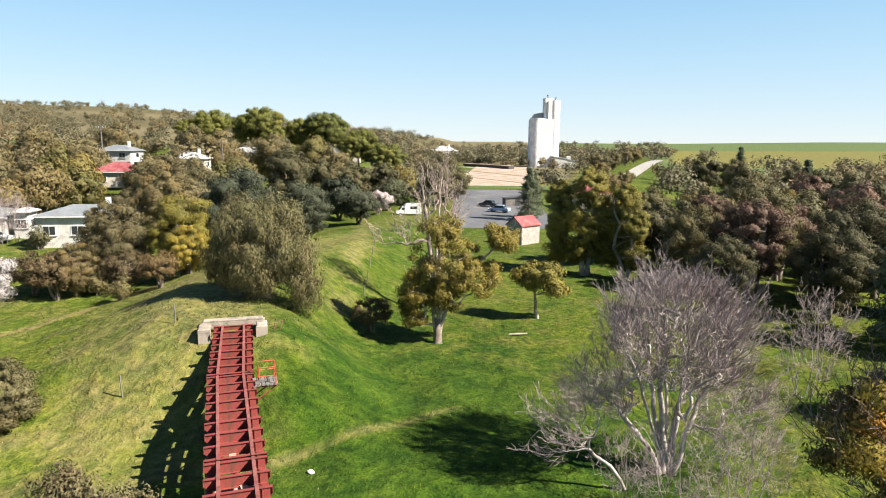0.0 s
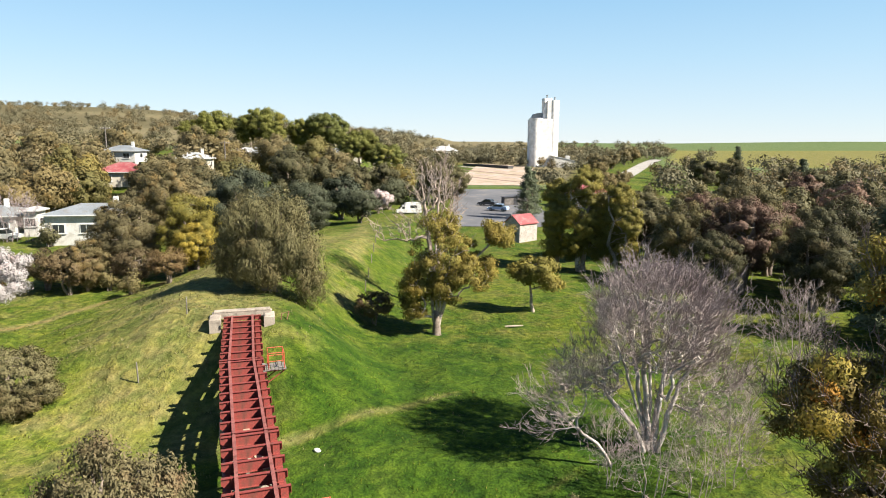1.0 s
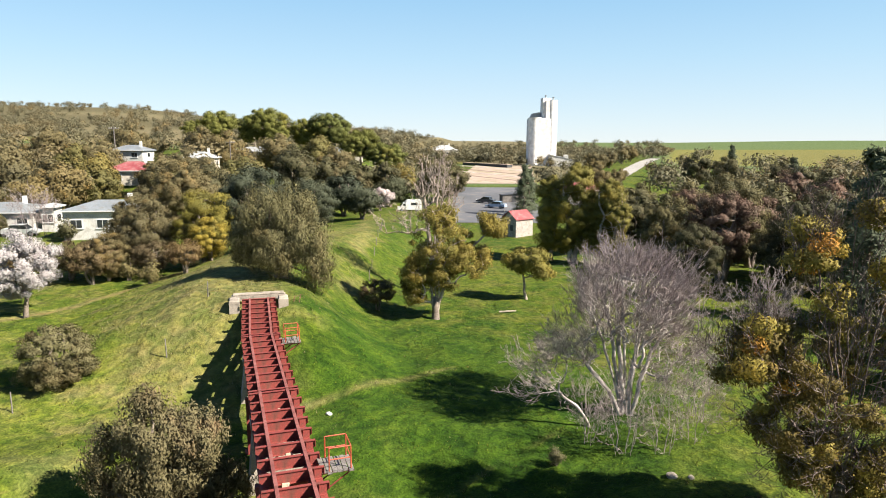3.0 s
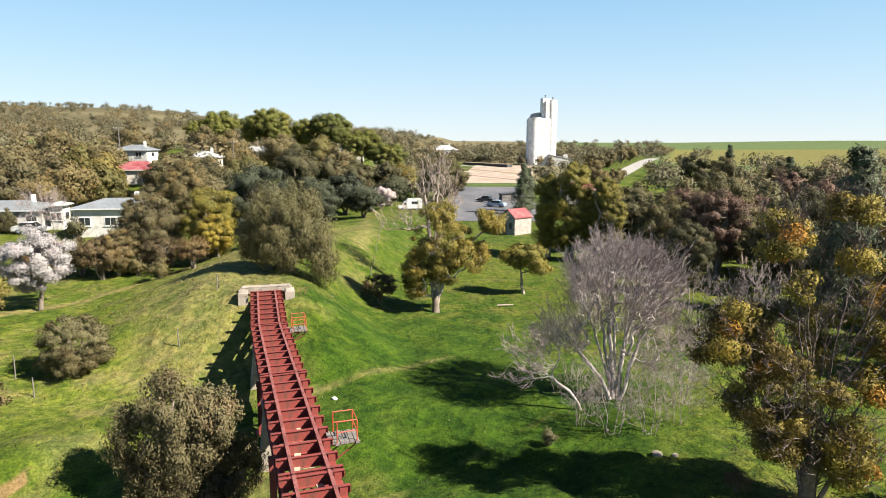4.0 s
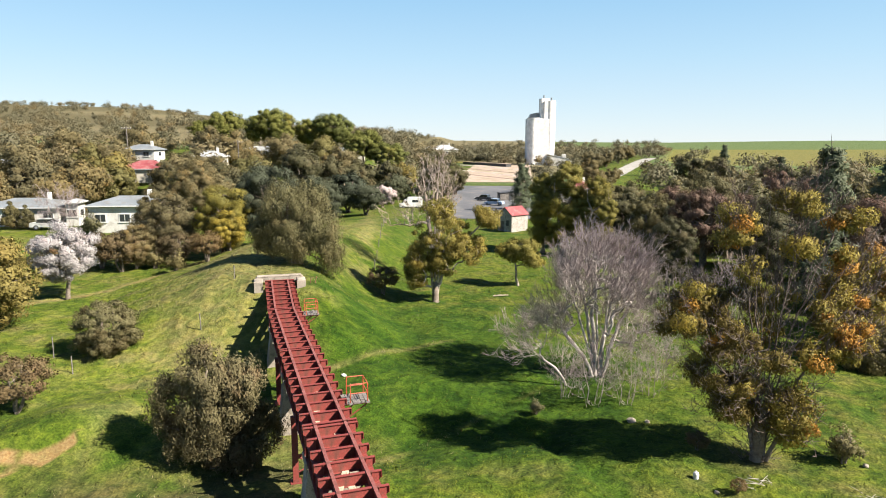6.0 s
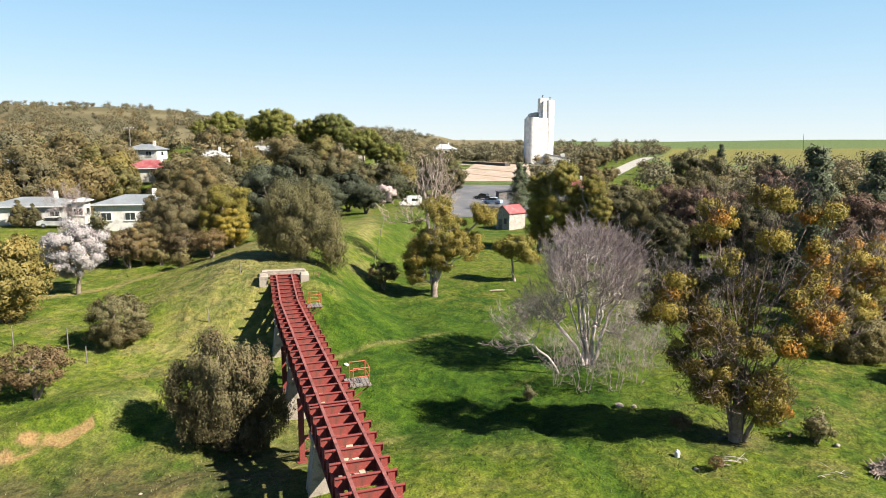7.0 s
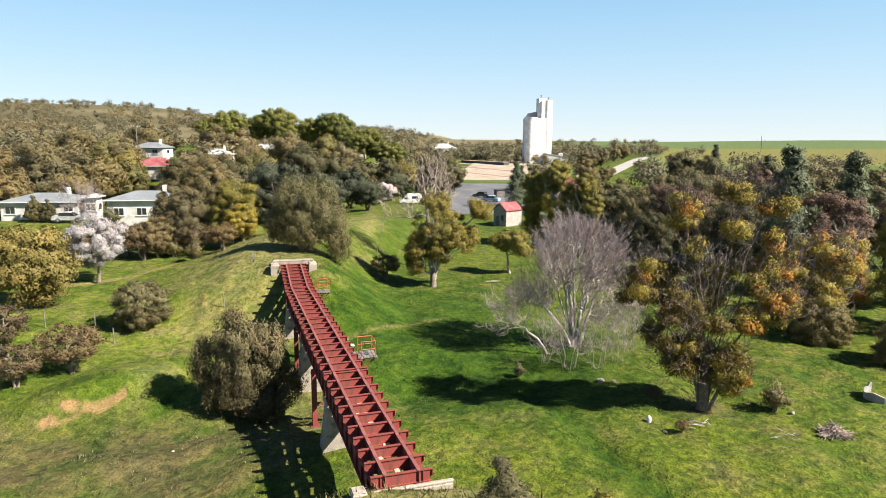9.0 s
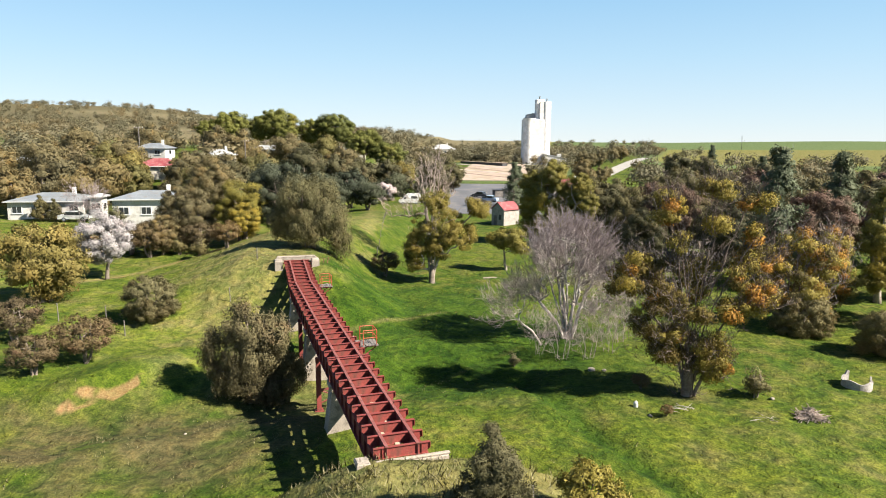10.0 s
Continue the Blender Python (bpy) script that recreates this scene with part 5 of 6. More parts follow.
for tree, spots in (
    (dark_tree, [(43.0, 32, 1.0), (48, 24, 0.95), (35, 20, 0.65), (44, 20, 0.8), (53, 28, 0.9), (31.0, 45, 0.85)]),
    (dark_far, [(52, 40, 1.0), (60, 32, 0.95), (38, 62, 0.8), (47, 56, 0.85), (37, 46, 0.8), (41.5, 51, 0.75), (45, 76, 0.75), (34.5, 54, 0.7), (66, 50, 1.0), (56, 66, 0.9), (-9.5, 105, 0.95), (-4.5, 118, 0.9), (8.0, 116, 1.15), (12.5, 124, 0.8), (75, 70, 1.0), (72, 36, 0.9), (62, 14, 0.9), (-27, 62, 0.9), (-14.0, 95, 0.9), (-22, 100, 1.0), (80, 52, 1.0), (81.8, 150, 1.05), (84, 132, 1.0), (86, 100, 0.95), (90, 152, 1.0), (97, 130, 0.9)]),
    (rust_tree, [(47.5, 36, 0.95), (55, 20, 0.9), (50.6, 12.0, 1.05), (43, 44, 0.9)]),
    (rust_far, [(80, 92, 1.0), (70, 60, 0.95), (64, 24, 0.9), (85, 60, 1.0), (92, 66, 1.0)]),
    (olive_tree, [(-23.0, 30, 0.7), (-24.5, 46, 1.05), (-21.0, 20.5, 0.5)]),
    (olive_far, [(-59, 60, 1.1), (-50, 54, 0.8), (-78, 90, 1.2), (-36, 84, 1.0), (-62, 40, 0.9), (-25, 55, 0.8), (-44, 96, 1.0), (66, 90, 1.0), (60, 98, 0.6), (52, 74, 0.6), (95, 80, 1.0), (-66, 24, 0.8), (-56, 70, 1.0), (-84, 76, 1.1), (-42, 78, 0.8), (-31, 96, 0.9), (104, 92, 1.0), (-92, 96, 1.1), (-66, 104, 1.1), (-57, 101, 0.5), (-61, 104, 0.52), (-48, 83, 0.34), (-53, 83, 0.33), (-46, 88, 0.95), (-60, 52, 0.9), (-35, 58, 0.6), (-31, 74, 1.05), (-42, 116, 1.2), (-30, 116, 1.2), (-52, 128, 1.2), (-72, 130, 1.25), (-16, 112, 1.1), (-88, 120, 1.2), (-90, 60, 1.1), (-76, 44, 1.0), (47, 118, 0.75), (54, 132, 0.55), (58, 142, 0.5), (58, 180, 0.7), (66, 205, 0.7), (75, 230, 0.75), (88, 262, 0.8), (98, 285, 0.8), (66, 220, 0.85), (70, 246, 0.75)]),
    (soft_tree, [(-16.0, 47, 0.95), (-5.8, 42, 0.85), (39, 40, 0.8)]),
    (soft_far, [(-2.0, 104, 0.9), (-24, 72, 1.0), (-9, 84, 1.0), (-4, 74, 0.8), (-20, 62, 0.9)]),
    (gold_tree, [(-12.2, 23.6, 0.5)]),
    (gold_far, [(-47, 67, 0.95), (-34, 66, 0.9), (-22, 124, 1.15), (-80, 66, 1.1), (-52, 76, 1.1), (-70, 100, 1.0), (-1.5, 130, 1.0), (-6, 128, 0.9), (73, 84, 0.75), (-60, 84, 0.9)]),
    (orange_tree, [(46, 1.5, 0.95), (52, -3, 1.0), (45.5, -27, 0.6)]),
    (pine, [(-32, 154, 0.8), (-24, 150, 0.98), (-14, 142, 0.9), (-6.5, 140, 0.9), (-57, 152, 0.9), (-49, 160, 0.82), (-68, 165, 0.8)]),
    (big_fir, [(56.8, 20.0, 1.02), (26.0, 88, 0.75), (27.5, 92, 0.65), (100.5, 172, 0.9), (64, 4, 1.0), (93, 118, 0.8)]),
):
    for x, y, sz in spots:
        again(tree, x, y, r_t.uniform(0, 360), sz * 0.98, high=sz * r_t.uniform(0.92, 1.05))
# shrubs on the town side
for x, y, sz in [(-24, 24, 2.0), (-13.0, 19.5, 1.8), (-33, 24, 2.0), (-22.1, 19.5, 2.3), (-19.0, 20.5, 2.4), (-25.0, 21.0, 2.2), (-15.4, 17.2, 2.2), (-28, 19.0, 2.0), (-31.5, 21, 2.1), (-17, 21.5, 2.0)]:
    again(low_shrub if r_t.random() < 0.75 else brown_bush, x, y, r_t.uniform(0, 360), sz * 0.55)
lilac = make_tree("blossom_tree", crown_of(4.0, 0.5, 5.0, 34, 0.6), 0.6, 150, (0.22, 0.16), BARK, LILAC, 101, trunk=0.12, fork=0.1, stems=2, gap=0.7)
plant(lilac, -3.2, 94, "mauve blossoming tree beside the grass track", size=1.35)


def far_woods():
    """The woods round the town, too far off to count."""
    rng = np.random.RandomState(77)
    pc, pd, sz = [], [], []
    n = 0
    while n < 760:
        y = 110 + 900 * rng.uniform(0, 1) ** 1.4
        w = rng.uniform(-0.95, 0.85)
        x = w * (y + 50)
        if (0.02 < w < 0.175 and y < 262) or (0.34 < w and y > 230 and rng.uniform() < 0.96):
            continue
        if abs(x - road_line(y)) < 11 or (-90 < x < -5 and 130 < y < 170) or (-0.62 < w < -0.40 and rng.uniform() < 0.3):
            continue
        if w > -0.05 and y > 500 and rng.uniform() < 0.7:
            continue
        n += 1
        h = rng.uniform(5, 9.5)
        for k in range(5):
            c = np.array((x, y, gz(x, y) + h * 0.5)) + rng.normal(0, 1, 3) * (h * 0.30, h * 0.30, h * 0.16)
            q, d = blob_points(rng, c, (h * 0.36, h * 0.36, h * 0.30), 95)
            pc.append(q)
            pd.append(d)
    for i in range(330):
        y, w = (rng.uniform(268, 430), rng.uniform(-0.14, 0.34)) if i < 180 else (rng.uniform(320, 1000), rng.uniform(-0.95, -0.12))
        x, h = w * (y + 50), rng.uniform(6, 10)
        if abs(x - road_line(y)) < 9 and y < 300 or abs(x - 52) < 13 and y < 292:
            continue
        for k in range(5):
            c = np.array((x, y, gz(x, y) + h * 0.5)) + rng.normal(0, 1, 3) * (h * 0.32, h * 0.32, h * 0.16)
            q, d = blob_points(rng, c, (h * 0.38, h * 0.38, h * 0.32), 95)
            pc.append(q)
            pd.append(d)
    for i in range(520):
        y, w = rng.uniform(420, 1250), rng.uniform(-0.98, -0.10)
        x, h = w * (y + 50), rng.uniform(2.5, 6.0)
        for k in range(2):
            c = np.array((x, y, gz(x, y) + h * 0.4)) + rng.normal(0, 1, 3) * (h * 0.4, h * 0.4, h * 0.1)
            q, d = blob_points(rng, c, (h * 0.5, h * 0.5, h * 0.36), 40)
            pc.append(q)
            pd.append(d)
    return leaf_mesh("far_woods", np.concatenate(pc), np.concatenate(pd) + (0, 0, 0.3), 0.85, 0.5, LEAF_FAR, rng, 0.0, 0.4)


# olive greyed in the leaf colour itself to stand in for distance haze
LEAF_FAR = foliage("far_olive_leaves", (0.10, 0.098, 0.06), (0.20, 0.182, 0.112), (0.24, 0.18, 0.09), 0.56, 0.035)
tagged(new("far_woods", far_woods()), "olive and brown woods round the far town", "woods", kind="stuff")


# ---- buildings ----
def house(x, y, turn, w, d, h, roof_mat, wall_mat, label, windows=3, rise=1.3, hip=True, chimney=True, z=None, group="houses"):
    base = gz(x, y) if z is None else z
    ob = thing("house", pose(x, y, base - 0.3, 0, 0, turn), label, "house", group)
    h0 = h + 0.3
    part("wall", Kit().box((0, 0, h0 / 2), (w, d, h0)), wall_mat, ob)
    e = 0.45
    x0, x1, y0, y1 = -w / 2 - e, w / 2 + e, -d / 2 - e, d / 2 + e
    r = min(w, d) / 2 if hip else 0.0
    if w >= d:
        ridge = [(x0 + r, 0, h0 + rise), (x1 - r, 0, h0 + rise)]
    else:
        ridge = [(0, y0 + r, h0 + rise), (0, y1 - r, h0 + rise)]
    v = [(x0, y0, h0), (x1, y0, h0), (x1, y1, h0), (x0, y1, h0)] + ridge
    low = [(a, b, c - 0.14) for a, b, c in v[:4]]
    if w >= d:
        f = [(0, 1, 5, 4), (1, 2, 5), (2, 3, 4, 5), (3, 0, 4)]
    else:
        f = [(0, 1, 4), (1, 2, 5, 4), (2, 3, 5), (3, 0, 4, 5)]
    f += [(6, 7, 1, 0), (7, 8, 2, 1), (8, 9, 3, 2), (9, 6, 0, 3), (9, 8, 7, 6)]
    part("roof", Kit().add(v + low, f), roof_mat, ob)
    part("gutter", Kit().box((0, y0 - 0.05, h0 - 0.05), (w + 2 * e, 0.1, 0.12)), WHITE, ob)
    for i in range(windows):
        wx = -w / 2 + w * (i + 0.5) / windows
        win = part("window", Kit().box((wx, -d / 2 - 0.02, h0 * 0.58), (1.5, 0.08, 1.15)).box((wx, -d / 2 - 0.06, h0 * 0.58 - 0.62), (1.7, 0.16, 0.08)), WHITE, ob)
        for s in (-1, 1):
            part("pane", Kit().box((wx + s * 0.34, -d / 2 - 0.07, h0 * 0.58), (0.60, 0.03, 0.98)), GLASS, win, "dark window pane")
    for s in (-1, 1):
        wx = s * (w / 2 + 0.02)
        win = part("window", Kit().box((wx, 0, h0 * 0.58), (0.08, 1.4, 1.1)), WHITE, ob)
        part("pane", Kit().box((wx + s * 0.05, 0, h0 * 0.58), (0.03, 1.15, 0.9)), GLASS, win, "dark window pane")
    if chimney:
        part("chimney", Kit().box((w * 0.25, 0.4, h0 + rise), (0.5, 0.5, 1.6), bevel=0.03), WHITE, ob)
    return ob


house(-33.0, 44.4, 10, 9.4, 7.0, 1.2 - gz(-33, 44.4), GREY_ROOF, WHITE_WALL, "low white house with a pale sheet roof", 3, 1.1)
house(-51.3, 49.8, 10, 11.0, 8.0, 0.3 - gz(-51.3, 49.8), GREY_ROOF, WHITE_WALL, "low white house with a grey sheet roof", 4, 1.1)
house(-43.6, 48.5, 10, 1.7, 2.6, 1.0 - gz(-43.6, 48.5), PALE_ROOF, WHITE_WALL, "small white garage between two houses", 1, 0.4, chimney=False)
house(-52, 90, 10, 8.5, 7, 2.6, RED_ROOF, CREAM_WALL, "house with a faded red roof among trees", 2, 1.7, z=1.6)
house(-63, 112, 0, 7.5, 6, 2.2, GREY_ROOF, WHITE_WALL, "white house among trees", 2, 1.2, z=5.6)
house(-44, 104, 8, 7, 6, 2.6, PALE_ROOF, CREAM_WALL, "cream house with a pale roof", 3, 1.3, z=3.8)
house(-72, 80, -6, 10, 8, 2.8, PALE_ROOF, WHITE_WALL, "white house with a pale roof behind trees", 3, 1.3)
house(-38, 128, -6, 12, 8, 3.0, PALE_ROOF, WHITE_WALL, "long white house below the pines", 3, 1.2, z=4.4)
house(-24, 165, 4, 14, 8, 3.2, GREY_ROOF, CREAM_WALL, "low house behind the pines", 3, 1.4)
house(6, 300, 20, 12, 9, 3.2, PALE_ROOF, CREAM_WALL, "cream house with a pale pitched roof", 3, 2.4, z=2.6)
house(-95, 110, 5, 10, 8, 3.0, GREY_ROOF, WHITE_WALL, "white house at the town edge", 3, 1.4)
house(41, 110, 10, 9, 7, 3.0, RED_ROOF, STONE, "small building with a red roof behind trees", 2, 1.6)
for i, (x, y) in enumerate([(-5, 430), (25, 470), (48, 450), (-40, 420), (70, 500), (-85, 380), (10, 380)]):
    house(x, y, 10 * i, 13, 9, 3.2, (PALE_ROOF, GREY_ROOF, RED_ROOF)[i % 3], CREAM_WALL if i % 2 else WHITE_WALL, "far town house with a pale roof", 3, 2.0, chimney=False, group="far houses")


def shed():
    x, y = 22.3, 61.5
    ob = thing("shed", pose(x, y, gz(x, y) - 0.2, 0, 0, -48) @ Matrix.Scale(0.84, 4), "small gabled stone shed with a faded red roof", "shed")
    w, d, h = 3.6, 4.6, 3.5
    wall = part("wall", Kit().prism([(-w / 2, 0), (w / 2, 0), (w / 2, h), (0, h + 1.35), (-w / 2, h)], -d / 2, d / 2), STONE, ob)
    for s in (-1, 1):
        k = Kit()
        k.add([(s * (w / 2 + 0.25), -d / 2 - 0.2, h - 0.12), (s * (w / 2 + 0.25), d / 2 + 0.2, h - 0.12), (0, d / 2 + 0.2, h + 1.45), (0, -d / 2 - 0.2, h + 1.45),
               (s * (w / 2 + 0.25), -d / 2 - 0.2, h - 0.04), (s * (w / 2 + 0.25), d / 2 + 0.2, h - 0.04), (0, d / 2 + 0.2, h + 1.53), (0, -d / 2 - 0.2, h + 1.53)],
              [(0, 1, 2, 3), (7, 6, 5, 4), (0, 4, 5, 1), (1, 5, 6, 2), (2, 6, 7, 3), (3, 7, 4, 0)])
        part("roof_slope", k, RED_ROOF, ob)
    part("window", Kit().box((-w / 2 - 0.01, -0.6, 2.4), (0.06, 0.9, 1.3)), DARK, ob)
    part("window", Kit().box((0.7, -d / 2 - 0.01, 1.9), (0.7, 0.06, 1.1)), DARK, ob)
    part("door", Kit().box((-0.7, -d / 2 - 0.01, 1.2), (0.9, 0.06, 2.0)), TIMBER, ob)


shed()


def silo():
    x, y = 52.6, 270.0
    b = gz(x, y) - 0.5
    ob = thing("grain_silo", pose(x, y, b, 0, 0, 0) @ Matrix.Diagonal((0.88, 0.88, 1.0, 1.0)), "tall white concrete grain silo with an elevator tower", "silo")
    top = 20.7 - b

    def drum(cx, cy, r, h, name="cell"):
        k = Kit().tube([(cx, cy, 0), (cx, cy, h)], [r, r], 40)
        part(name, k, SILO_WALL, ob, smooth=False)

    drum(-3.8, 0.2, 3.8, top)
    drum(-3.8, 7.6, 3.8, top)
    drum(3.6, 7.6, 3.8, top)
    part("parapet", Kit().tube([(-3.8, 0.2, top), (-3.8, 0.2, top + 0.45)], [3.95, 3.95], 40), SILO_WALL, ob)
    part("gallery", Kit().prism([(-6.6, top + 0.4), (0.2, top + 0.4), (0.2, top + 2.6), (-2.2, top + 2.9), (-5.6, top + 2.3)], 0.0, 5.5), GREY_ROOF, ob, "grey sheeted gallery")
    drum(4.7, -1.0, 2.7, 29.0 - b, "tower_drum")
    part("elevator_tower", Kit().box((0, 0, (30.0 - b) / 2), (4.4, 4.0, 30.0 - b), bevel=0.15), SILO_WALL, ob, m=pose(1.4, 0.2, 0, 0, 0, 14))
    part("tower_link", Kit().box((0, 0, top / 2), (7.6, 3.4, top), bevel=0.3), SILO_WALL, ob, m=pose(0.2, -1.85, 0, 0, 0, -1))
    part("tower_link", Kit().box((2.9, -0.7, (29.0 - b) / 2), (3.4, 5.2, 29.0 - b), bevel=0.2), SILO_WALL, ob)
    for vx, vz in ((1.2, 30.0), (5.2, 29.0)):
        part("vent", Kit().tube([(vx, 0, vz - b - 0.3), (vx, 0, vz - b + 1.1), (vx, 0, vz - b + 1.5)], [0.35, 0.35, 0.6], 10), GREY_ROOF, ob)
    part("annex", Kit().prism([(3.5, 0), (16, 0), (16, 3.0), (10, 4.4), (3.5, 5.4)], -6, 2), WHITE_WALL, ob, "white lean-to shed")
    part("annex_roof", Kit().prism([(3.2, 5.5), (10, 4.5), (16.3, 3.1), (16.3, 3.3), (10, 4.75), (3.2, 5.8)], -6.3, 2.3), PALE_ROOF, ob)
    part("hopper", Kit().box((12.5, -2, 4.6), (2.2, 2.2, 2.0), bevel=0.15), WHITE_WALL, ob)


silo()


# ---- vehicles and small things ----
def wheel_set(ob, xs, half, r):
    for wx in xs:
        for s in (-1, 1):
            w = part("wheel", Kit().tube([(wx, s * half - 0.1, r), (wx, s * half + 0.1, r)], [r, r], 16), RUBBER, ob)
            part("rim", Kit().tube([(wx, s * (half + 0.02) - 0.1, r), (wx, s * (half + 0.02) + 0.1, r)], [r * 0.6, r * 0.6], 12), GREY_ROOF, w)


def car(x, y, turn, paint, label, long=4.4, estate=False, z=None):
    ob = thing("car", pose(x, y, gz(x, y) + 0.06 if z is None else z, 0, 0, turn), label, "car")
    l = long / 2
    body = [(-l, 0.35), (l, 0.35), (l + 0.02, 0.62), (l * 0.55, 0.92), (-l * 0.95, 0.95), (-l - 0.02, 0.7)]
    part("body", Kit().prism(body, -0.85, 0.85), paint, ob)
    rear = -l * (0.92 if estate else 0.6)
    part("cabin", Kit().prism([(rear, 0.93), (l * 0.5, 0.9), (l * 0.18, 1.42), (rear + 0.25, 1.44)], -0.76, 0.76), GLASS, ob, "dark car windows")
    part("roof", Kit().box(((rear + 0.25 + l * 0.18) / 2, 0, 1.455), (l * 0.18 - rear - 0.2, 1.42, 0.06), bevel=0.02), paint, ob)
    for s in (-1, 1):
        part("headlight", Kit().box((l - 0.02, s * 0.6, 0.68), (0.08, 0.3, 0.14)), WHITE, ob)
    wheel_set(ob, (-l * 0.6, l * 0.6), 0.78, 0.32)
    return ob


car(21.3, 100.5, 155, BLUE_CAR, "light blue sedan parked on the asphalt yard")
car(19.5, 110.0, 150, DARK_CAR, "dark car parked on the asphalt yard")
for x, y, s in ((-50.0, 43.8, 1.2), (-48.0, 44.0, 1.05)):
    again(near_fir, x, y, 30, s, "clipped dark green shrub before a white house")
again(sapling, -42.6, 42.4, 20, 1.5, "leafless mauve shrub between two houses")
again(sapling, -41.0, 43.0, 110, 1.3, "leafless mauve shrub between two houses")
again(low_shrub, -36.2, 39.6, 40, 1.7, "grey-green shrub before a white house")
car(-44.6, 43.4, 10, WHITE, "white utility car parked beside the house")


def caravan(x, y, turn):
    ob = thing("camper_van", pose(x, y, gz(x, y), 0, 0, turn) @ Matrix.Scale(0.9, 4), "white camper van parked on the grass track", "van")
    part("body", Kit().prism([(-2.6, 0.45), (1.0, 0.45), (1.0, 2.3), (0.6, 2.6), (-2.4, 2.6), (-2.6, 2.3)], -1.05, 1.05), WHITE, ob)
    part("cab", Kit().prism([(1.0, 0.45), (2.8, 0.45), (2.8, 1.05), (2.1, 1.25), (1.5, 2.0), (1.0, 2.05)], -0.95, 0.95), WHITE, ob)
    part("windscreen", Kit().prism([(1.62, 1.95), (2.15, 1.3), (2.2, 1.3), (1.68, 1.98)], -0.85, 0.85), GLASS, ob)
    for s in (-1, 1):
        part("window", Kit().box((-0.9, s * 1.06, 1.75), (1.5, 0.04, 0.6)), GLASS, ob)
        part("window", Kit().box((1.35, s * 0.96, 1.55), (0.6, 0.04, 0.5)), GLASS, ob)
    part("roof_vent", Kit().box((-0.8, 0, 2.68), (0.7, 0.6, 0.18), bevel=0.04), GREY_ROOF, ob)
    wheel_set(ob, (-1.5, 1.9), 0.9, 0.36)


caravan(3.2, 92.0, 190)


def post(x, y, h, mat, label, r=0.04):
    return tagged(part("fence_post", Kit().tube([(0, 0, -0.2), (0.01, 0, h * 0.5), (0, 0.02, h)], [r, r * 0.95, r * 0.85], 6), mat, m=pose(x, y, gz(x, y), random.uniform(-3, 3), random.uniform(-3, 3), 0)), label, "post", "fence posts")


for x, y, h in [(-13.8, -5.9, 1.5), (-17.0, -6.8, 1.4), (-11.2, -8.2, 1.2), (-5.0, -3.0, 1.2), (-4.2, 2.0, 1.1), (15.8, -36.4, 0.9), (8.6, -37.0, 0.8)]:
    post(x, y, h, TIMBER, "grey weathered timber fence post in grass")
for i in range(9):
    y = 16 + 5.2 * i
    post(4.6 - 0.075 * (y - 16), y, 1.0, TIMBER, "grey weathered timber fence post in grass", 0.05)


def heap(x, y, w, h, n, seed, mat, label, name="stick_heap", r=0.035, long=1.1):
    rng = random.Random(seed)
    ob = thing(name, pose(x, y, gz(x, y)), label, "heap")
    for i in range(n):
        a, t = rng.uniform(0, 6.28), rng.uniform(0, 1) ** 0.6
        px, py = math.cos(a) * t * w / 2, math.sin(a) * t * w / 2.6
        z = h * (1 - t) * rng.uniform(0.2, 1.0) + 0.03
        d = Vector((rng.uniform(-1, 1), rng.uniform(-1, 1), rng.uniform(-0.35, 0.35))).normalized() * long * rng.uniform(0.3, 0.6)
        c = Vector((px, py, z))
        part("stick", Kit().tube([c - d, c + d * 0.1 + Vector((0, 0, 0.03)), c + d], [r * rng.uniform(0.6, 1.2), r, r * 0.6], 5), mat, ob)
    return ob


heap(32.6, -21.2, 1.5, 0.62, 150, 3, PINK_TWIG, "heap of dry grey branches on the grass", r=0.022, long=0.75)
heap(37.0, -23.4, 1.5, 0.4, 60, 5, PINK_TWIG, "heap of dry grey branches on the grass", r=0.022, long=0.8)
heap(25.9, -20.6, 1.6, 0.12, 12, 7, TWIG, "scattered pale dead sticks below the gum", r=0.012, long=1.0)
heap(30.0, -21.6, 1.6, 0.12, 10, 8, TWIG, "scattered pale dead sticks in the grass", r=0.012, long=0.8)
tagged(part("log", Kit().tube([(-0.7, 0, 0.08), (0, 0.05, 0.12), (0.75, 0.3, 0.1)], [0.07, 0.08, 0.04], 8), GUM_BARK, m=pose(17.1, 13.4, gz(17.1, 13.4))), "pale fallen log on green grass", "log")


def trough():
    """A broken ring of white concrete."""
    x, y = 38.0, -16.3
    v, f, n = [], [], 26
    for i in range(n):
        a = radians(95 + 262 * i / (n - 1))
        top = 0.62 + 0.10 * math.sin(i * 0.7) + (0.35 if i in (0, 1, n - 1) else 0)
        for r, z in ((0.86, 0), (0.98, 0), (0.98, top), (0.86, top)):
            v.append((math.cos(a) * r, math.sin(a) * r, z))
    for i in range(n - 1):
        for k in range(4):
            f.append((i * 4 + k, i * 4 + (k + 1) % 4, i * 4 + 4 + (k + 1) % 4, i * 4 + 4 + k))
    f += [(0, 1, 2, 3), (n * 4 - 1, n * 4 - 2, n * 4 - 3, n * 4 - 4)]
    ob = new("concrete_ring", Kit().add(v, f).mesh("concrete_ring", STONE))
    ob.matrix_basis = pose(x, y, gz(x, y) - 0.04) @ Matrix.Scale(0.85, 4)
    tagged(ob, "broken white concrete ring lying on grass", "ring")


trough()


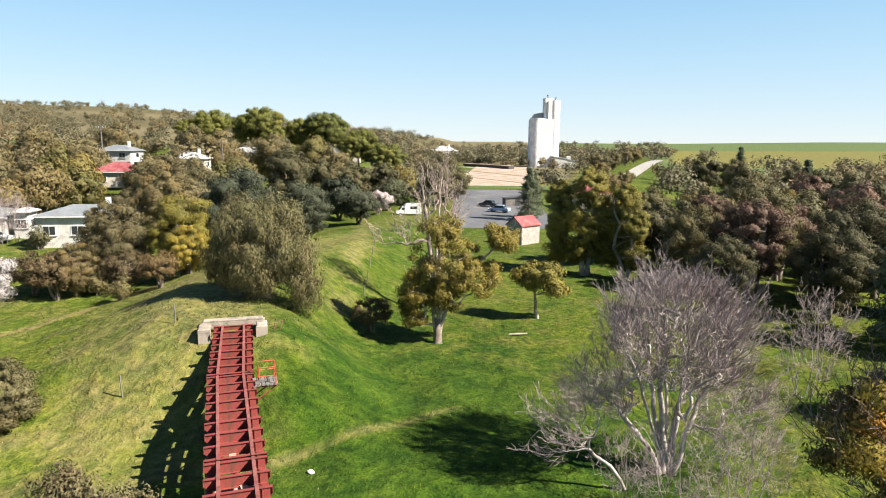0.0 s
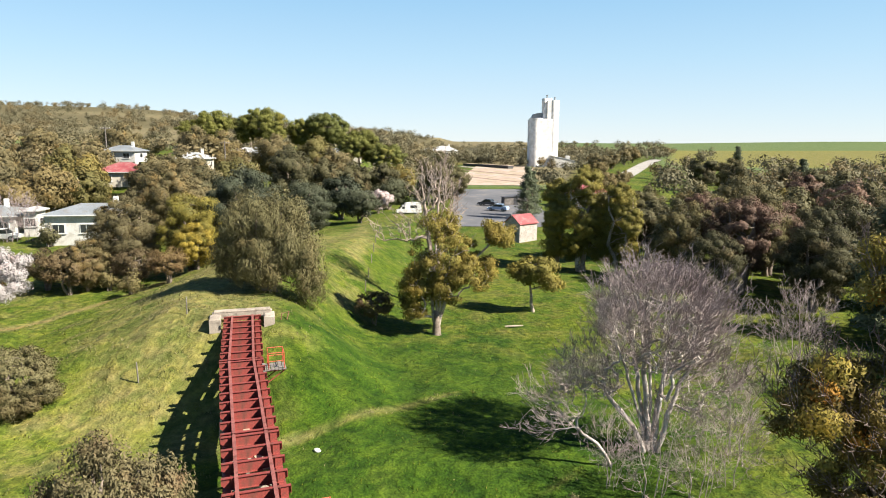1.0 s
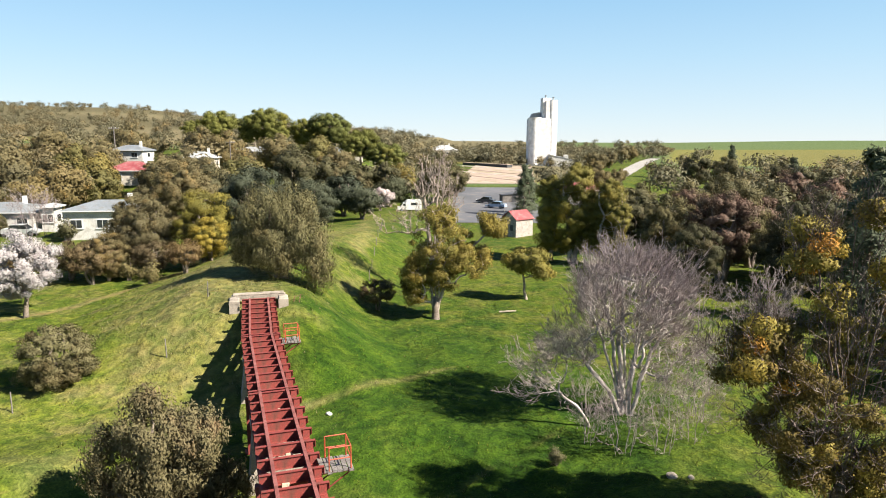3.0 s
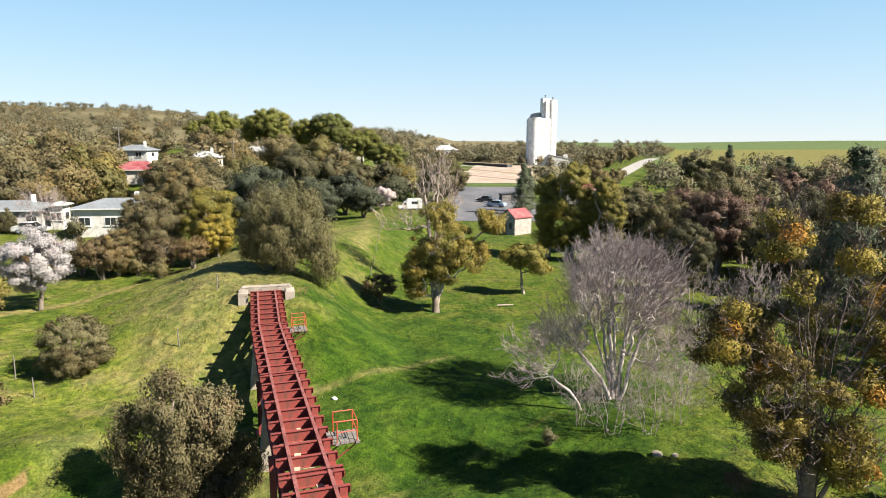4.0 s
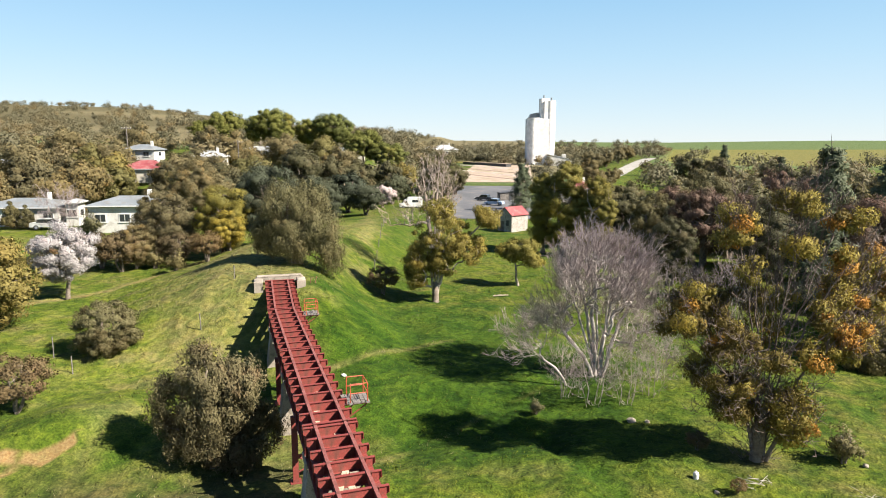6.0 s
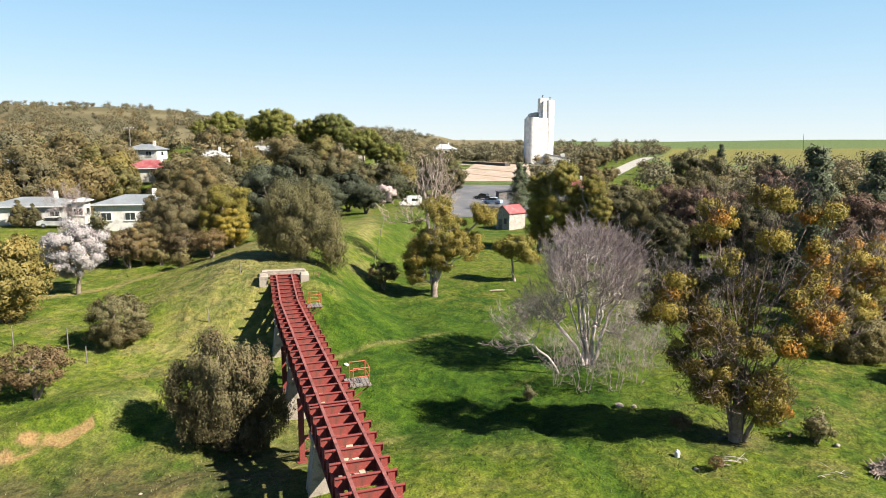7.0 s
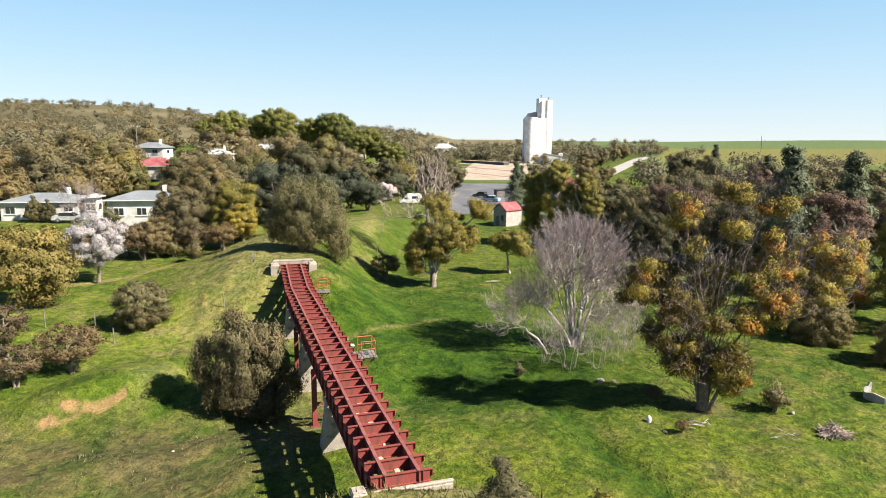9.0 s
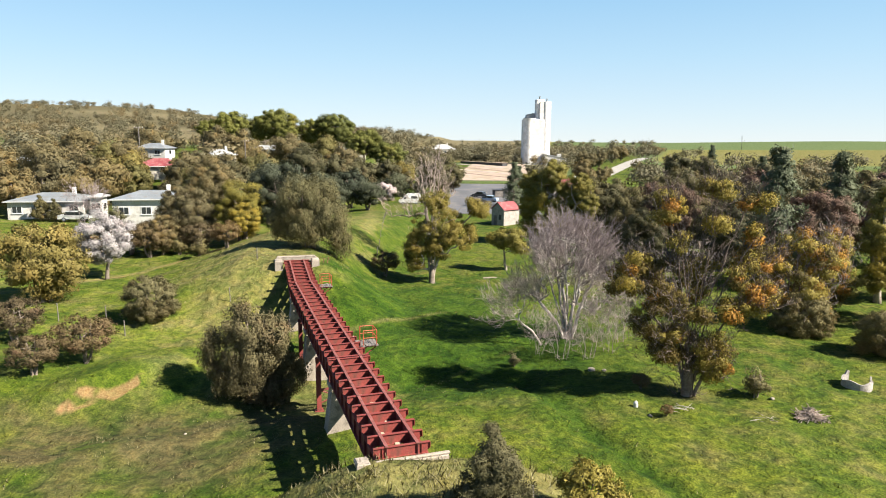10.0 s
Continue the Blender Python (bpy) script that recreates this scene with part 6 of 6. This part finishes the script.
def rock(x, y, s, mat, label, name="rock"):
    bm = bmesh.new()
    bmesh.ops.create_icosphere(bm, subdivisions=2, radius=s)
    for p in bm.verts:
        p.co *= 1 + 0.35 * noise.noise(p.co / s * 1.1 + Vector((x, y, 0)))
        p.co.z *= 0.65
    me = bpy.data.meshes.new(name)
    bm.to_mesh(me)
    me.materials.append(mat)
    ob = new(name, me)
    ob.matrix_basis = pose(x, y, gz(x, y) + s * 0.25, 0, 0, 40 * x)
    return tagged(ob, label, name, name + "s")


for x, y, s in [(24.1, -21.0, 0.12), (31.7, -18.8, 0.13), (22.4, -13.6, 0.24), (23.2, -13.8, 0.15), (35.2, -24.6, 0.3), (-0.9, -22.4, 0.1), (37.0, -22.6, 0.35), (38.4, -22.0, 0.3)]:
    rock(x, y, s, CONCRETE, "pale stone lying in the grass")
rock(5.85, -7.7, 0.16, WHITE, "white lump lying beside the footpath", "white_lump")


def drum_can(x, y):
    ob = thing("white_drum", pose(x, y, gz(x, y)) @ Matrix.Scale(0.6, 4), "small white plastic drum standing in grass", "drum")
    part("body", Kit().tube([(0, 0, 0), (0, 0, 0.06), (0, 0, 0.4), (0, 0, 0.5), (0, 0, 0.54)], [0.19, 0.21, 0.21, 0.17, 0.08], 16), WHITE, ob, smooth=False)
    part("lid", Kit().tube([(0, 0, 0.54), (0, 0, 0.6)], [0.07, 0.07], 10), WHITE, ob)


drum_can(23.6, -19.9)


def utility_pole(x, y, h, turn):
    ob = thing("utility_pole", pose(x, y, gz(x, y) - 0.3, 0, 0, turn), "grey timber utility pole among the town trees", "pole", "utility poles")
    part("pole", Kit().tube([(0, 0, 0), (0.03, 0, h * 0.5), (0, 0, h)], [0.17, 0.14, 0.11], 8), TIMBER, ob)
    part("crossarm", Kit().box((0, 0.14, h - 0.5), (2.2, 0.12, 0.14), bevel=0.01), TIMBER, ob)
    for k in (-0.95, -0.4, 0.4, 0.95):
        part("insulator", Kit().tube([(k, 0.14, h - 0.43), (k, 0.14, h - 0.3), (k, 0.14, h - 0.22)], [0.05, 0.07, 0.03], 8), WHITE, ob)


utility_pole(-66, 110, 12.6, 20)
utility_pole(-40, 112, 9.5, 10)


# ---- grass ----
def grass(name, count, seed, box, h, mat, label, where, blades=4, wide=0.22):
    """Tufts of leaning pointed blades."""
    rng = np.random.RandomState(seed)
    x, y = rng.uniform(box[0], box[1], count), rng.uniform(box[2], box[3], count)
    keep = rng.uniform(0, 1, count) < where(x, y)
    x, y = np.repeat(x[keep], blades), np.repeat(y[keep], blades)
    n = len(x)
    x, y = x + rng.normal(0, h * 0.7, n), y + rng.normal(0, h * 0.7, n)
    z = land(x, y) - 0.03
    hh, a = h * rng.uniform(0.5, 1.5, n), rng.uniform(0, 6.2832, n)
    w = hh * wide * rng.uniform(0.7, 1.5, n)
    foot = np.stack([x, y, z], 1)
    side = np.stack([np.cos(a), np.sin(a), 0 * a], 1) * w[:, None]
    tip = foot + np.stack([rng.normal(0, 0.45, n) * hh, rng.normal(0, 0.45, n) * hh, hh], 1)
    v = np.stack([foot - side, foot + side, tip], 1).reshape(-1, 3)
    nor = np.stack([rng.normal(0, 0.25, n), rng.normal(0, 0.25, n), 0 * a + 1], 1)
    me = bpy.data.meshes.new(name)
    me.vertices.add(len(v))
    me.vertices.foreach_set("co", v.astype(np.float32).ravel())
    me.loops.add(3 * n)
    me.loops.foreach_set("vertex_index", np.arange(3 * n, dtype=np.int32))
    me.polygons.add(n)
    me.polygons.foreach_set("loop_start", np.arange(0, 3 * n, 3, dtype=np.int32))
    me.update(calc_edges=True)
    free_normals(me, np.repeat(nor, 3, axis=0))
    me.materials.append(mat)
    return tagged(new(name, me), label, "grass", kind="stuff")


def green_where(x, y):
    return np.clip(1.0 - dryness(x, y) * 0.9 - paleness(x, y) * 0.6 - muddiness(x, y) - 0.6 * lush_and_shade(x, y), 0.03, 1) * (bareness(x, y) < 0.3) * np.clip(0.65 + 0.9 * wobble(x, y, 5, 41), 0.12, 1)


def straw_where(x, y):
    return np.clip(dryness(x, y), 0.02, 1) * (bareness(x, y) < 0.3) * np.clip(0.6 + wobble(x, y, 4, 43), 0.1, 1)


grass("grass", 60000, 1, (-26, 45, -38, 24), 0.10, GRASS, "fresh green grass tufts", green_where, 4, 0.12)
grass("dry_grass", 40000, 2, (-26, 24, -40, 26), 0.13, DRY_GRASS, "straw-coloured dry grass tufts", straw_where, 4, 0.10)

grass("tall_dry_grass", 3600, 3, (2, 22, -46, -31.4), 0.24, DRY_GRASS, "long bleached grass on the bank at the bridge end", lambda x, y: np.clip(1 - np.abs(x - bridge_x(y)) / 8, 0, 1) ** 2, 6, 0.06)


# ---- old platform edge across the yard ----
def platform():
    a, b = Vector((17, 276, 0)), Vector((36, 249, 0))
    mid, run = (a + b) / 2, (b - a)
    ob = thing("platform", pose(mid.x, mid.y, gz(mid.x, mid.y) - 0.3, 0, 0, math.degrees(math.atan2(run.y, run.x))), "old dark-edged railway platform beyond the yard", "platform")
    part("wall", Kit().box((0, 0, 0.7), (run.length, 3.0, 1.4), bevel=0.05), DARK, ob)
    part("coping", Kit().box((0, 0, 1.46), (run.length + 0.4, 3.3, 0.14), bevel=0.03), DIRT, ob)


platform()


def siding(ax, ay, bx, by, w, mat, label):
    """A low ballast strip lying on the yard, following its fall."""
    a, b = Vector((ax, ay)), Vector((bx, by))
    side = Vector((-(b - a).y, (b - a).x)).normalized() * w / 2
    k = Kit()
    v, f = [], []
    for i in range(13):
        p = a.lerp(b, i / 12)
        wob = 1 + 0.18 * math.sin(i * 2.3)
        for q, h in ((p - side * wob, 0.11), (p - side * 0.7, 0.20), (p + side * 0.7, 0.20), (p + side * wob, 0.11)):
            v.append((q.x, q.y, gz(q.x, q.y) + h))
    for i in range(12):
        for j in range(3):
            f.append((i * 4 + j, i * 4 + j + 1, i * 4 + 5 + j, i * 4 + 4 + j))
    tagged(part("ballast_strip", k.add(v, f), mat), label, "ballast", "lifted sidings")


for ax, ay, bx, by, w, mat in ((15, 262, 40, 226, 2.2, BALLAST), (14, 240, 38, 205, 1.6, RUST_EARTH), (14, 222, 36, 190, 2.0, BALLAST), (14, 203, 33, 176, 1.4, RUST_EARTH)):
    siding(ax, ay, bx, by, w, mat, "ballast strip of a lifted siding on bare earth")


def low_shed(x, y, turn, w, d, h):
    ob = thing("lean_to", pose(x, y, gz(x, y) - 0.1, 0, 0, turn), "low dark timber lean-to beside the parked cars", "shed")
    part("wall", Kit().prism([(-w / 2, 0), (w / 2, 0), (w / 2, h), (-w / 2, h * 0.85)], -d / 2, d / 2), TIMBER, ob)
    part("roof", Kit().prism([(-w / 2 - 0.2, h * 0.85 + 0.02), (w / 2 + 0.2, h + 0.06), (w / 2 + 0.2, h + 0.14), (-w / 2 - 0.2, h * 0.85 + 0.1)], -d / 2 - 0.2, d / 2 + 0.2), DARK, ob)
    part("door", Kit().box((0.4, -d / 2 - 0.03, h * 0.42), (1.0, 0.06, h * 0.78)), DARK, ob)


low_shed(25.4, 113.0, 12, 4.6, 2.6, 2.1)
tagged(part("concrete_fragment", Kit().box((0, 0, 0.12), (0.9, 0.25, 0.3), bevel=0.05), WHITE_WALL, m=pose(39.6, -21.2, gz(39.6, -21.2), 4, 0, 12)), "broken white concrete piece lying in grass", "fragment")
